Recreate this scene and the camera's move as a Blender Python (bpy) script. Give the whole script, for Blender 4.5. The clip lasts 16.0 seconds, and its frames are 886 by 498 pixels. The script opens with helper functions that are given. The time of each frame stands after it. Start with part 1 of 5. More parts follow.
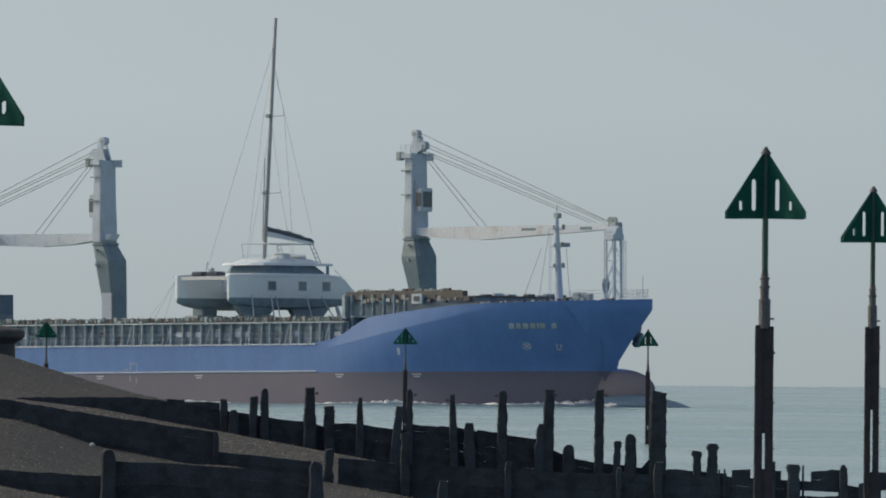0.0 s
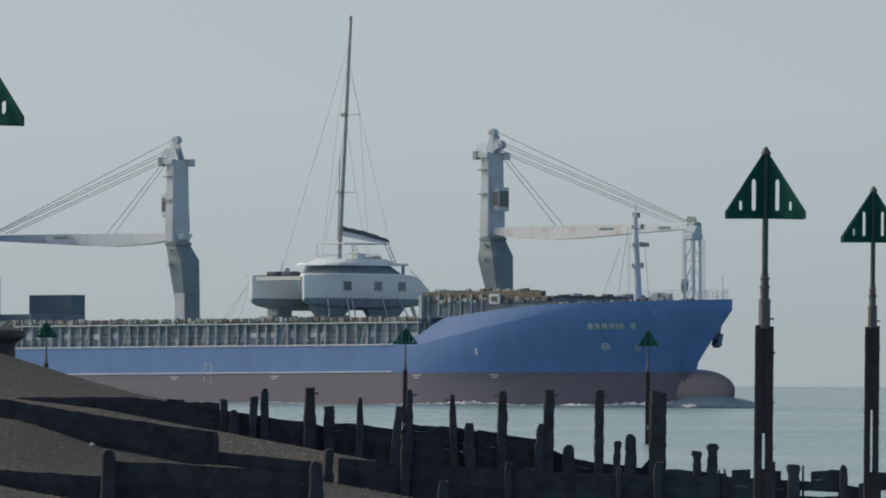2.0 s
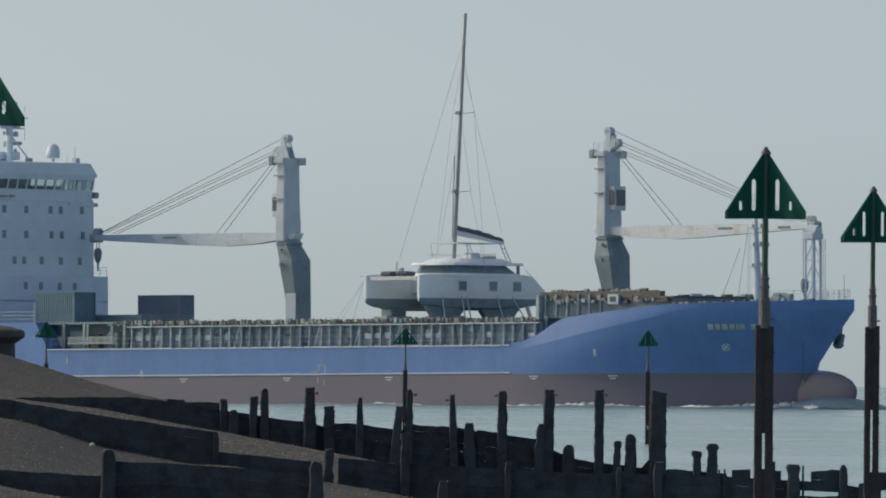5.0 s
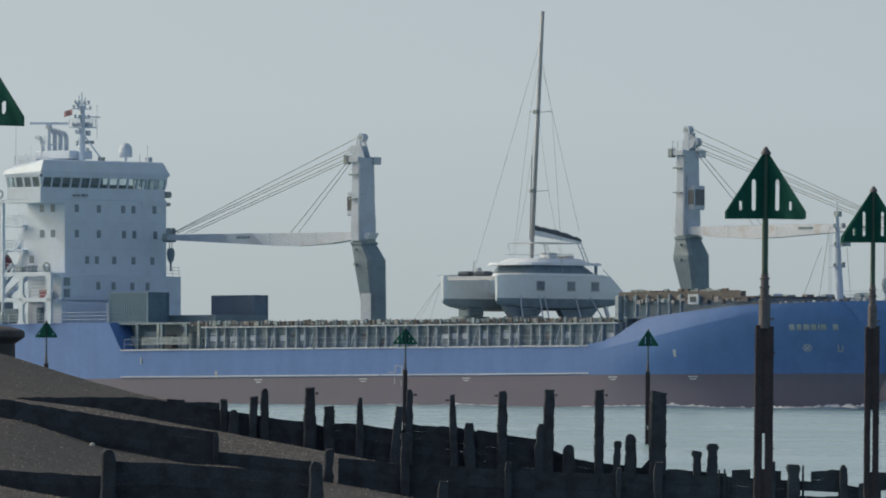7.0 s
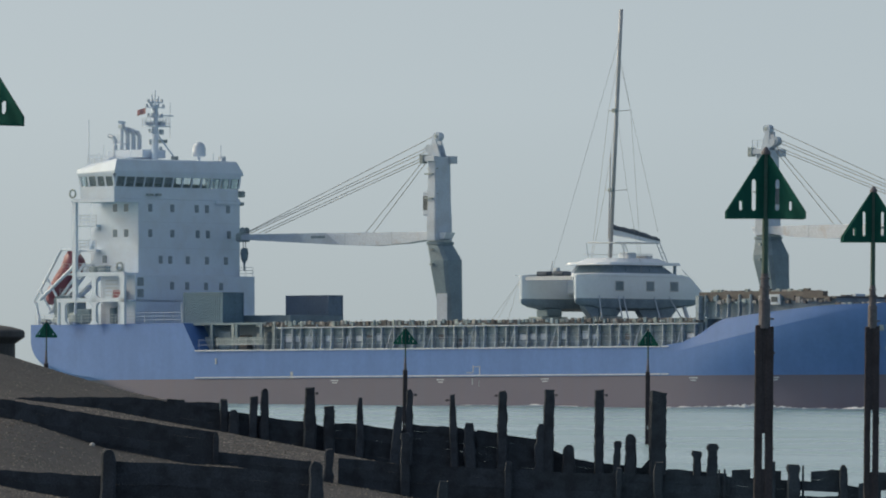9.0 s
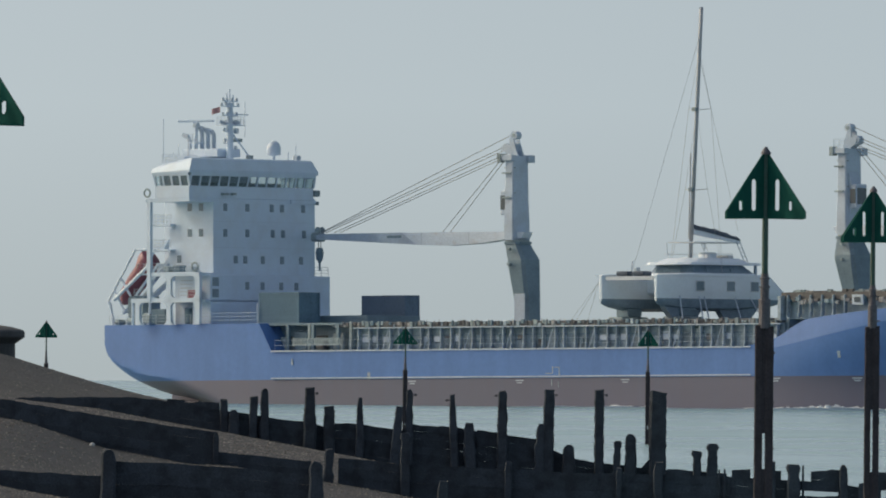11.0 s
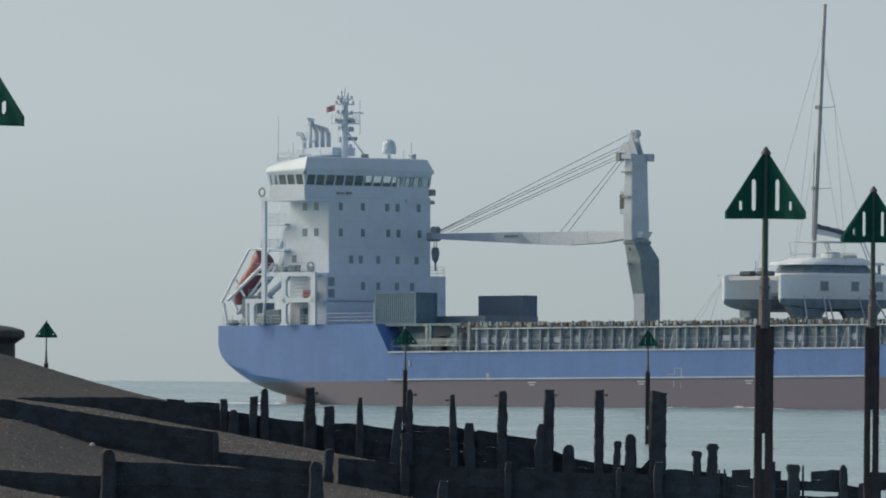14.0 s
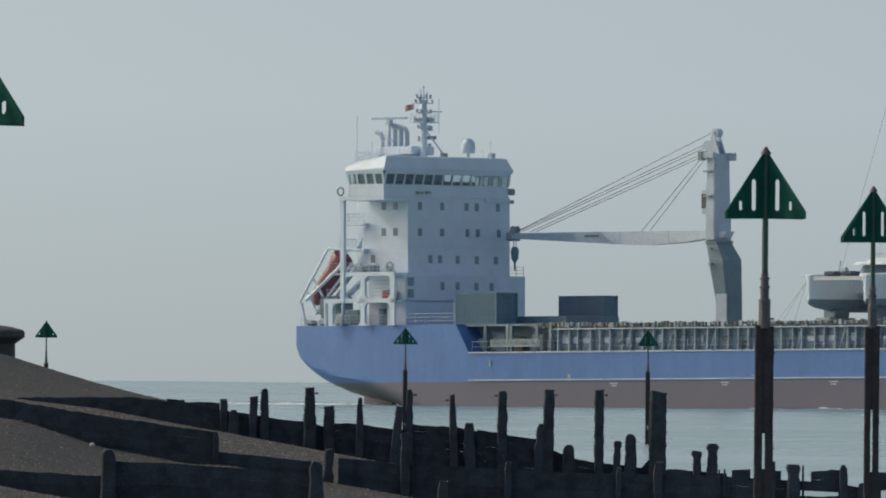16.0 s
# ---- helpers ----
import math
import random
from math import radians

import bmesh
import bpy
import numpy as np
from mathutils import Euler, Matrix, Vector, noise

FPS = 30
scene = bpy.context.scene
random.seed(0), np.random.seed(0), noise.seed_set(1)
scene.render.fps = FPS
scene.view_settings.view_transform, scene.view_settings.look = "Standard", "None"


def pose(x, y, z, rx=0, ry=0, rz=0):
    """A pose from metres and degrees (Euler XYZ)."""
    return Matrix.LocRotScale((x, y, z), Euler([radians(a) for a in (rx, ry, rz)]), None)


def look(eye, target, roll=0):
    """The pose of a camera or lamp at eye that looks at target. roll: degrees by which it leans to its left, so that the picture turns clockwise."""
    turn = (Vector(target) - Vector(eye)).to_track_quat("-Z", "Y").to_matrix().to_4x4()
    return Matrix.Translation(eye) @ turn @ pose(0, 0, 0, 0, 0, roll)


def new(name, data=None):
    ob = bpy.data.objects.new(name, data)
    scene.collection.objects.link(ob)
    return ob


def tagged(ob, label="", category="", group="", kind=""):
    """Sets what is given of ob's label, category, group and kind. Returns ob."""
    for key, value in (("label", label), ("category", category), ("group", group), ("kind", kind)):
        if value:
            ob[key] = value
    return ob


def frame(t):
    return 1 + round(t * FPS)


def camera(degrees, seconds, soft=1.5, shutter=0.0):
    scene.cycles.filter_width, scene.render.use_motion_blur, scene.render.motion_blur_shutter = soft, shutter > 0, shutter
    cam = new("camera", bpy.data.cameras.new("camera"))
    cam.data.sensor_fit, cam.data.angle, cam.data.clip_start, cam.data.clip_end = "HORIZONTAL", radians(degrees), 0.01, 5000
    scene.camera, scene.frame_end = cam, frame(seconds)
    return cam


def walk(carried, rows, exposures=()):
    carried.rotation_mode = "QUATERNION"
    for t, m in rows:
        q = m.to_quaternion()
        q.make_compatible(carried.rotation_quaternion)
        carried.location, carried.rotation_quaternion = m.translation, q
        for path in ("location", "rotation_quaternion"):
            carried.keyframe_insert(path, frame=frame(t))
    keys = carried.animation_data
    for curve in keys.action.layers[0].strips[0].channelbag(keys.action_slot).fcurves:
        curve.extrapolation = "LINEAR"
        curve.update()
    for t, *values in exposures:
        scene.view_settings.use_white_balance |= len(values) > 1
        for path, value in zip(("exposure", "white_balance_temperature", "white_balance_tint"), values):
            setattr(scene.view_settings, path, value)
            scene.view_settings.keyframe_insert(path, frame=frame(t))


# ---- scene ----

EYE = 2.75
cam = camera(3.761, 16.0, soft=1.9)
VIEW = look((0, 0, EYE), (0, 1000, EYE + 1000 * math.tan(radians(0.534))), 0.5156)
walk(cam, [(0, VIEW), (16, VIEW)], exposures=[(0, 0.05, 8900, 8), (4, 0.1, 8900, 8), (8.5, 0.16, 8900, 8), (13.5, 0.15, 8900, 8), (16, 0.1, 8900, 8)])

# ---- light: hazy sky, sun high on the left and a little behind the scene ----
SUN_AZ, SUN_EL = radians(-71), radians(36)
world = bpy.data.worlds.new("hazy_sky")
scene.world = world
world.use_nodes = True
wn, wl = world.node_tree.nodes, world.node_tree.links
wn.clear()
w_out, w_bg = wn.new("ShaderNodeOutputWorld"), wn.new("ShaderNodeBackground")
w_sky, w_co, w_map = wn.new("ShaderNodeTexSky"), wn.new("ShaderNodeTexCoord"), wn.new("ShaderNodeMapping")
w_sky.sky_type, w_sky.sun_disc = "NISHITA", False
w_sky.sun_elevation, w_sky.sun_rotation = SUN_EL, SUN_AZ
w_sky.air_density, w_sky.dust_density, w_sky.ozone_density = 1.0, 3.0, 1.7
w_map.vector_type = "POINT"
w_map.inputs["Location"].default_value = (0, 0, 0.22)
w_bg.inputs["Strength"].default_value = 0.15
wl.new(w_co.outputs["Generated"], w_map.inputs["Vector"])
wl.new(w_map.outputs["Vector"], w_sky.inputs["Vector"])
# the sky greys a little in the murk just over the horizon
w_sep, w_low, w_murk = wn.new("ShaderNodeSeparateXYZ"), wn.new("ShaderNodeMapRange"), wn.new("ShaderNodeVectorMath")
w_low.inputs["From Max"].default_value, w_low.inputs["To Min"].default_value = 0.02, 0.83
w_murk.operation = "SCALE"
wl.new(w_co.outputs["Generated"], w_sep.inputs["Vector"])
wl.new(w_sep.outputs["Z"], w_low.inputs["Value"])
wl.new(w_sky.outputs["Color"], w_murk.inputs[0])
wl.new(w_low.outputs["Result"], w_murk.inputs["Scale"])
wl.new(w_murk.outputs["Vector"], w_bg.inputs["Color"])
wl.new(w_bg.outputs["Background"], w_out.inputs["Surface"])

sun_data = bpy.data.lights.new("sun", "SUN")
sun_data.energy, sun_data.angle, sun_data.color = 1.12, radians(1.5), (0.80, 0.92, 1.0)
sun = new("sun", sun_data)
sun_from = Vector((math.sin(SUN_AZ) * math.cos(SUN_EL), math.cos(SUN_AZ) * math.cos(SUN_EL), math.sin(SUN_EL)))
sun.matrix_world = look(sun_from * 500, (0, 0, 0))


# ---- materials ----
def mat(name, colour, rough=0.6, metal=0.0, var=0.15, scale=3.0, bump=0.0, fine=40.0, other=None, spread=(0.45, 0.65), island=0.0):
    """A surface with a coarse stain, a fine grain and a small relief. other: the colour of the stains."""
    m = bpy.data.materials.new(name)
    m.use_nodes = True
    n, l = m.node_tree.nodes, m.node_tree.links
    b = n["Principled BSDF"]
    co = n.new("ShaderNodeTexCoord")
    n1, n2 = n.new("ShaderNodeTexNoise"), n.new("ShaderNodeTexNoise")
    n1.inputs["Scale"].default_value, n1.inputs["Detail"].default_value = scale, 6
    n2.inputs["Scale"].default_value, n2.inputs["Detail"].default_value = fine, 3
    l.new(co.outputs["Object"], n1.inputs["Vector"])
    l.new(co.outputs["Object"], n2.inputs["Vector"])
    ramp = n.new("ShaderNodeMapRange")
    ramp.inputs["From Min"].default_value, ramp.inputs["From Max"].default_value = spread
    l.new(n1.outputs["Fac"], ramp.inputs["Value"])
    mix = n.new("ShaderNodeMix")
    mix.data_type = "RGBA"
    dark = other or tuple(c * (1 - 1.6 * var) for c in colour)
    mix.inputs["A"].default_value, mix.inputs["B"].default_value = (*colour, 1), (*dark, 1)
    l.new(ramp.outputs["Result"], mix.inputs["Factor"])
    grain = n.new("ShaderNodeMapRange")
    grain.inputs["From Min"].default_value, grain.inputs["From Max"].default_value = 0.3, 0.7
    grain.inputs["To Min"].default_value, grain.inputs["To Max"].default_value = 1 - var, 1 + var
    l.new(n2.outputs["Fac"], grain.inputs["Value"])
    info = n.new("ShaderNodeObjectInfo")
    pick = n.new("ShaderNodeMapRange")
    pick.inputs["To Min"].default_value, pick.inputs["To Max"].default_value = 1 - island, 1 + island
    l.new(info.outputs["Random"], pick.inputs["Value"])
    prod = n.new("ShaderNodeMath")
    prod.operation = "MULTIPLY"
    l.new(grain.outputs["Result"], prod.inputs[0])
    l.new(pick.outputs["Result"], prod.inputs[1])
    mul = n.new("ShaderNodeVectorMath")
    mul.operation = "SCALE"
    l.new(mix.outputs["Result"], mul.inputs[0])
    l.new(prod.outputs["Value"], mul.inputs["Scale"])
    l.new(mul.outputs["Vector"], b.inputs["Base Color"])
    b.inputs["Roughness"].default_value, b.inputs["Metallic"].default_value = rough, metal
    if bump:
        bp = n.new("ShaderNodeBump")
        bp.inputs["Strength"].default_value, bp.inputs["Distance"].default_value = 0.8, bump
        l.new(n2.outputs["Fac"], bp.inputs["Height"])
        l.new(bp.outputs["Normal"], b.inputs["Normal"])
    return m


def hull_paint(name, top, low, level):
    """Topside paint above the boot line, antifouling below it, streaked downwards."""
    m = mat(name, top, 0.5, var=0.04, scale=0.25, fine=2.0)
    n, l = m.node_tree.nodes, m.node_tree.links
    b = n["Principled BSDF"]
    old = b.inputs["Base Color"].links[0].from_socket
    co, sep = n.new("ShaderNodeTexCoord"), n.new("ShaderNodeSeparateXYZ")
    l.new(co.outputs["Object"], sep.inputs["Vector"])
    above = n.new("ShaderNodeMath")
    above.operation = "GREATER_THAN"
    above.inputs[1].default_value = level
    l.new(sep.outputs["Z"], above.inputs[0])
    st, mp = n.new("ShaderNodeTexNoise"), n.new("ShaderNodeMapping")
    mp.inputs["Scale"].default_value = (0.9, 0.9, 0.08)
    st.inputs["Scale"].default_value, st.inputs["Detail"].default_value = 1.0, 5
    l.new(co.outputs["Object"], mp.inputs["Vector"])
    l.new(mp.outputs["Vector"], st.inputs["Vector"])
    streak = n.new("ShaderNodeMapRange")
    streak.inputs["From Min"].default_value, streak.inputs["From Max"].default_value = 0.35, 0.7
    streak.inputs["To Min"].default_value, streak.inputs["To Max"].default_value = 0.95, 1.03
    l.new(st.outputs["Fac"], streak.inputs["Value"])
    redmix, pick, fin = n.new("ShaderNodeMix"), n.new("ShaderNodeMix"), n.new("ShaderNodeVectorMath")
    redmix.data_type = pick.data_type = "RGBA"
    redmix.inputs["A"].default_value = (*low, 1)
    redmix.inputs["B"].default_value = (low[0] * 0.75, low[1] * 0.85, low[2] * 0.9, 1)
    l.new(st.outputs["Fac"], redmix.inputs["Factor"])
    l.new(above.outputs["Value"], pick.inputs["Factor"])
    l.new(redmix.outputs["Result"], pick.inputs["A"])
    l.new(old, pick.inputs["B"])
    fin.operation = "SCALE"
    l.new(pick.outputs["Result"], fin.inputs[0])
    l.new(streak.outputs["Result"], fin.inputs["Scale"])
    l.new(fin.outputs["Vector"], b.inputs["Base Color"])
    b.inputs["Specular IOR Level"].default_value = 0.38
    return m


# haze over the ship is put into its paints: darks lifted, tints bluer
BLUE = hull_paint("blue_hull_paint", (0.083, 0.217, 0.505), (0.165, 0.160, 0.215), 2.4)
HOUSE = mat("white_ship_paint", (0.60, 0.72, 0.84), 0.45, var=0.03, scale=0.5, fine=4, other=(0.57, 0.67, 0.77))
CRANE = mat("pale_grey_crane_paint", (0.50, 0.60, 0.70), 0.5, var=0.06, scale=0.6, fine=4, other=(0.46, 0.54, 0.62))
JIB = mat("weathered_white_jib_paint", (0.68, 0.76, 0.84), 0.55, var=0.08, scale=0.5, fine=5, other=(0.52, 0.46, 0.43), spread=(0.55, 0.75))
PEDESTAL = mat("slate_blue_steel", (0.17, 0.265, 0.32), 0.5, var=0.1, scale=0.6, fine=4)
STEEL = mat("grey_green_steel", (0.31, 0.39, 0.41), 0.6, var=0.2, scale=0.5, fine=4)
RAIL = mat("pale_rail_paint", (0.50, 0.59, 0.66), 0.5, var=0.08, scale=1, fine=5)
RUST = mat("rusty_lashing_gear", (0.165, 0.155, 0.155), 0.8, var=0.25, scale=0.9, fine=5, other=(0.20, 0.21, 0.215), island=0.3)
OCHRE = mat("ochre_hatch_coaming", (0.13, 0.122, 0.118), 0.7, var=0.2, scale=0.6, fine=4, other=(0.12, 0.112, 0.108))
GLASS = mat("dark_window_glass", (0.16, 0.24, 0.30), 0.1, var=0.1, scale=0.5, fine=2)
PANE = mat("clear_bridge_glass", (0.60, 0.72, 0.76), 0.04, var=0.03, scale=0.5, fine=2)
PANE.node_tree.nodes["Principled BSDF"].inputs["Transmission Weight"].default_value = 0.85
PANE.node_tree.nodes["Principled BSDF"].inputs["IOR"].default_value = 1.2
NAVY = mat("navy_container_paint", (0.13, 0.205, 0.29), 0.55, var=0.12, scale=0.7, fine=4)
TEALBOX = mat("slate_container_paint", (0.10, 0.21, 0.29), 0.55, var=0.12, scale=0.7, fine=4)
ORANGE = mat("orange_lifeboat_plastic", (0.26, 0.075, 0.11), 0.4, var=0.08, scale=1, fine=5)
CABLE = mat("wire_rope", (0.34, 0.36, 0.37), 0.6, metal=0.0, var=0.1)
GEL = mat("white_gelcoat", (0.80, 0.88, 0.95), 0.3, var=0.03, scale=0.5, fine=3)
GELGREY = mat("pale_grey_gelcoat", (0.56, 0.60, 0.64), 0.3, var=0.04, scale=0.5, fine=3)
# lighter than bare antifouling, with distance haze mixed into the colour
ANTIFOUL = mat("slate_antifouling", (0.22, 0.32, 0.40), 0.6, var=0.12, scale=0.7, fine=4)
SAILCOVER = mat("dark_sail_cover", (0.10, 0.13, 0.17), 0.8, var=0.2, scale=2, fine=10)
MAST = mat("grey_aluminium_mast", (0.42, 0.45, 0.48), 0.45, metal=0.0, var=0.06, scale=1, fine=5)
GREEN = mat("green_beacon_paint", (0.0, 0.088, 0.072), 0.7, var=0.1, scale=3, fine=25)
GREEN.node_tree.nodes["Principled BSDF"].inputs["Specular IOR Level"].default_value = 0.12
BPOLE = mat("dark_green_pole", (0.03, 0.09, 0.075), 0.5, var=0.15, scale=3, fine=25)
GALV = mat("galvanised_sleeve", (0.12, 0.12, 0.14), 0.6, metal=0.3, var=0.2, scale=6, fine=40)
PILE = mat("tarred_pile", (0.042, 0.036, 0.045), 0.9, var=0.2, scale=4, fine=35, bump=0.01)
# tar-black wood, lifted and blued by haze put into its base colour
TIMBER = mat("tarred_groyne_timber", (0.043, 0.057, 0.074), 0.9, var=0.22, scale=3, fine=30, bump=0.012, island=0.15)
CONCRETE = mat("weathered_concrete", (0.095, 0.097, 0.10), 0.9, var=0.15, scale=1.2, fine=20, bump=0.01)
CREAM = mat("chalky_cream_paint", (0.33, 0.345, 0.35), 0.7, var=0.2, scale=1.2, fine=5, other=(0.26, 0.235, 0.225))
STAY = mat("grey_stay_paint", (0.36, 0.44, 0.49), 0.6, var=0.15, scale=1, fine=5, island=0.15)
CABGLASS = mat("black_cab_glass", (0.06, 0.09, 0.11), 0.1, var=0.1, scale=0.5, fine=2)
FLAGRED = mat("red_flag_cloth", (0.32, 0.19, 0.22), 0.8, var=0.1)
FOAM = mat("white_water_foam", (0.86, 0.89, 0.90), 0.8, var=0.12, scale=0.8, fine=5)
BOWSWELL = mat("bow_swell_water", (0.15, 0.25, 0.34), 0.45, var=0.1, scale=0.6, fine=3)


def sea_material():
    m = bpy.data.materials.new("sea_water")
    m.use_nodes = True
    n, l = m.node_tree.nodes, m.node_tree.links
    b = n["Principled BSDF"]
    b.inputs["Base Color"].default_value = (0.23, 0.38, 0.385, 1)
    b.inputs["Roughness"].default_value, b.inputs["IOR"].default_value = 0.22, 1.333
    co = n.new("ShaderNodeTexCoord")
    hs = []
    for sx, sy, sc, det in ((1, 0.6, 0.9, 5), (1, 0.5, 0.02, 4)):
        mp, nz = n.new("ShaderNodeMapping"), n.new("ShaderNodeTexNoise")
        mp.inputs["Scale"].default_value = (sx, sy, 1)
        nz.inputs["Scale"].default_value, nz.inputs["Detail"].default_value = sc, det
        l.new(co.outputs["Object"], mp.inputs["Vector"])
        l.new(mp.outputs["Vector"], nz.inputs["Vector"])
        hs.append(nz)
    bp = n.new("ShaderNodeBump")
    bp.inputs["Strength"].default_value, bp.inputs["Distance"].default_value = 0.10, 0.10
    l.new(hs[0].outputs["Fac"], bp.inputs["Height"])
    l.new(bp.outputs["Normal"], b.inputs["Normal"])
    rr = n.new("ShaderNodeMapRange")
    rr.inputs["To Min"].default_value, rr.inputs["To Max"].default_value = 0.19, 0.27
    rr.inputs["From Min"].default_value, rr.inputs["From Max"].default_value = 0.35, 0.65
    l.new(hs[1].outputs["Fac"], rr.inputs["Value"])
    l.new(rr.outputs["Result"], b.inputs["Roughness"])
    return m


def shingle_material():
    m = mat("brown_shingle", (0.042, 0.039, 0.039), 0.9, var=0.25, scale=0.12, fine=9, other=(0.031, 0.031, 0.030))
    n, l = m.node_tree.nodes, m.node_tree.links
    b = n["Principled BSDF"]
    old = b.inputs["Base Color"].links[0].from_socket
    co, vo, mp = n.new("ShaderNodeTexCoord"), n.new("ShaderNodeTexVoronoi"), n.new("ShaderNodeMapping")
    mp.inputs["Scale"].default_value = (1, 1, 1)
    vo.inputs["Scale"].default_value = 7
    l.new(co.outputs["Object"], mp.inputs["Vector"])
    l.new(mp.outputs["Vector"], vo.inputs["Vector"])
    rg, sc = n.new("ShaderNodeMapRange"), n.new("ShaderNodeVectorMath")
    sep = n.new("ShaderNodeSeparateColor")
    l.new(vo.outputs["Color"], sep.inputs["Color"])
    rg.inputs["To Min"].default_value, rg.inputs["To Max"].default_value = 0.5, 1.75
    l.new(sep.outputs["Red"], rg.inputs["Value"])
    sc.operation = "SCALE"
    l.new(old, sc.inputs[0])
    l.new(rg.outputs["Result"], sc.inputs["Scale"])
    l.new(sc.outputs["Vector"], b.inputs["Base Color"])
    bp = n.new("ShaderNodeBump")
    bp.inputs["Strength"].default_value, bp.inputs["Distance"].default_value = 0.7, 0.03
    l.new(vo.outputs["Distance"], bp.inputs["Height"])
    l.new(bp.outputs["Normal"], b.inputs["Normal"])
    return m


SEA, SHINGLE = sea_material(), shingle_material()


# ---- mesh helpers ----
def part(name, bm, material, parent=None, label="", smooth=False):
    """Link a bmesh as one mesh object, under a thing or a part."""
    me = bpy.data.meshes.new(name)
    bmesh.ops.recalc_face_normals(bm, faces=bm.faces[:])
    bm.to_mesh(me)
    bm.free()
    if smooth:
        for p in me.polygons:
            p.use_smooth = True
    me.materials.append(material)
    ob = new(name, me)
    if parent:
        ob.parent = parent
    if label:
        tagged(ob, label)
    return ob


def thing(name, label, category, group="", m=None):
    ob = new(name)
    ob.empty_display_size = 0.5
    if m:
        ob.matrix_basis = m
    return tagged(ob, label, category, group)


def add_box(bm, c, size, m=None, bevel=0.0):
    """A box round the centre c; bevel rounds its edges."""
    r = bmesh.ops.create_cube(bm, size=1.0)
    vs = r["verts"]
    bmesh.ops.scale(bm, vec=size, verts=vs)
    if bevel:
        es = list({e for v in vs for e in v.link_edges})
        r = bmesh.ops.bevel(bm, geom=es, offset=bevel, segments=1, affect="EDGES")
        vs = list({v for f in r["faces"] for v in f.verts} | {v for v in vs if v.is_valid})
    if m:
        bmesh.ops.transform(bm, matrix=m, verts=vs)
    bmesh.ops.translate(bm, vec=c, verts=vs)
    return vs


def boxm(lo, hi, bevel=0.0):
    bm = bmesh.new()
    add_box(bm, [(p + q) / 2 for p, q in zip(lo, hi)], [abs(q - p) for p, q in zip(lo, hi)], None, bevel)
    return bm


def add_tube(bm, p, q, r, r2=None, seg=8):
    p, q = Vector(p), Vector(q)
    d = q - p
    m = Matrix.Translation((p + q) / 2) @ d.to_track_quat("Z", "Y").to_matrix().to_4x4()
    bmesh.ops.create_cone(bm, cap_ends=True, segments=seg, radius1=r, radius2=r if r2 is None else r2, depth=d.length, matrix=m)


def tube(p, q, r, r2=None, seg=8):
    bm = bmesh.new()
    add_tube(bm, p, q, r, r2, seg)
    return bm


def loft(rings, closed=True, caps=True):
    """Skin a list of rings of points that all have the same count."""
    bm = bmesh.new()
    vs = [[bm.verts.new(p) for p in r] for r in rings]
    k = len(rings[0])
    for a, b in zip(vs, vs[1:]):
        for i in range(k if closed else k - 1):
            j = (i + 1) % k
            bm.faces.new((a[i], a[j], b[j], b[i]))
    if caps and closed:
        bm.faces.new(vs[0])
        bm.faces.new(vs[-1])
    return bm


def prism(points, lo, hi, axis=1):
    """An outline in x and z, pushed along y from lo to hi (axis 1), or an outline in y and z pushed along x (axis 0)."""
    def at(p, d):
        return (p[0], d, p[1]) if axis == 1 else (d, p[0], p[1])
    return loft([[at(p, lo) for p in points], [at(p, hi) for p in points]])


def lathe(profile, c=(0, 0, 0), seg=24):
    return loft([[(c[0] + r * math.cos(2 * math.pi * i / seg), c[1] + r * math.sin(2 * math.pi * i / seg), c[2] + z) for i in range(seg)] for r, z in profile])


def lerp(x, table):
    for (x0, y0), (x1, y1) in zip(table, table[1:]):
        if x <= x1:
            return y0 + (y1 - y0) * max(0.0, (x - x0) / (x1 - x0))
    return table[-1][1]


def smooth01(x):
    x = max(0.0, min(1.0, x))
    return x * x * (3 - 2 * x)


# ---- sea and beach ----
SEA_LEVEL = -0.52


def build_sea():
    bm = bmesh.new()
    rings = [0, 60, 120, 200, 300, 450, 700, 1000, 1500, 2200, 3200, 5430]
    seg = 96
    prev = None
    for r in rings:
        if r == 0:
            row = [bm.verts.new((0, 0, 0))]
        else:
            row = [bm.verts.new((r * math.cos(2 * math.pi * i / seg), r * math.sin(2 * math.pi * i / seg), 0)) for i in range(seg)]
        if prev:
            for i in range(seg):
                j = (i + 1) % seg
                if len(prev) == 1:
                    bm.faces.new((prev[0], row[i], row[j]))
                else:
                    bm.faces.new((prev[i], row[i], row[j], prev[j]))
        prev = row
    sea = part("water", bm, SEA)
    sea.matrix_basis = pose(0, 0, SEA_LEVEL)
    tagged(sea, "calm grey-green hazy sea reaching the horizon", "sea", kind="structure")


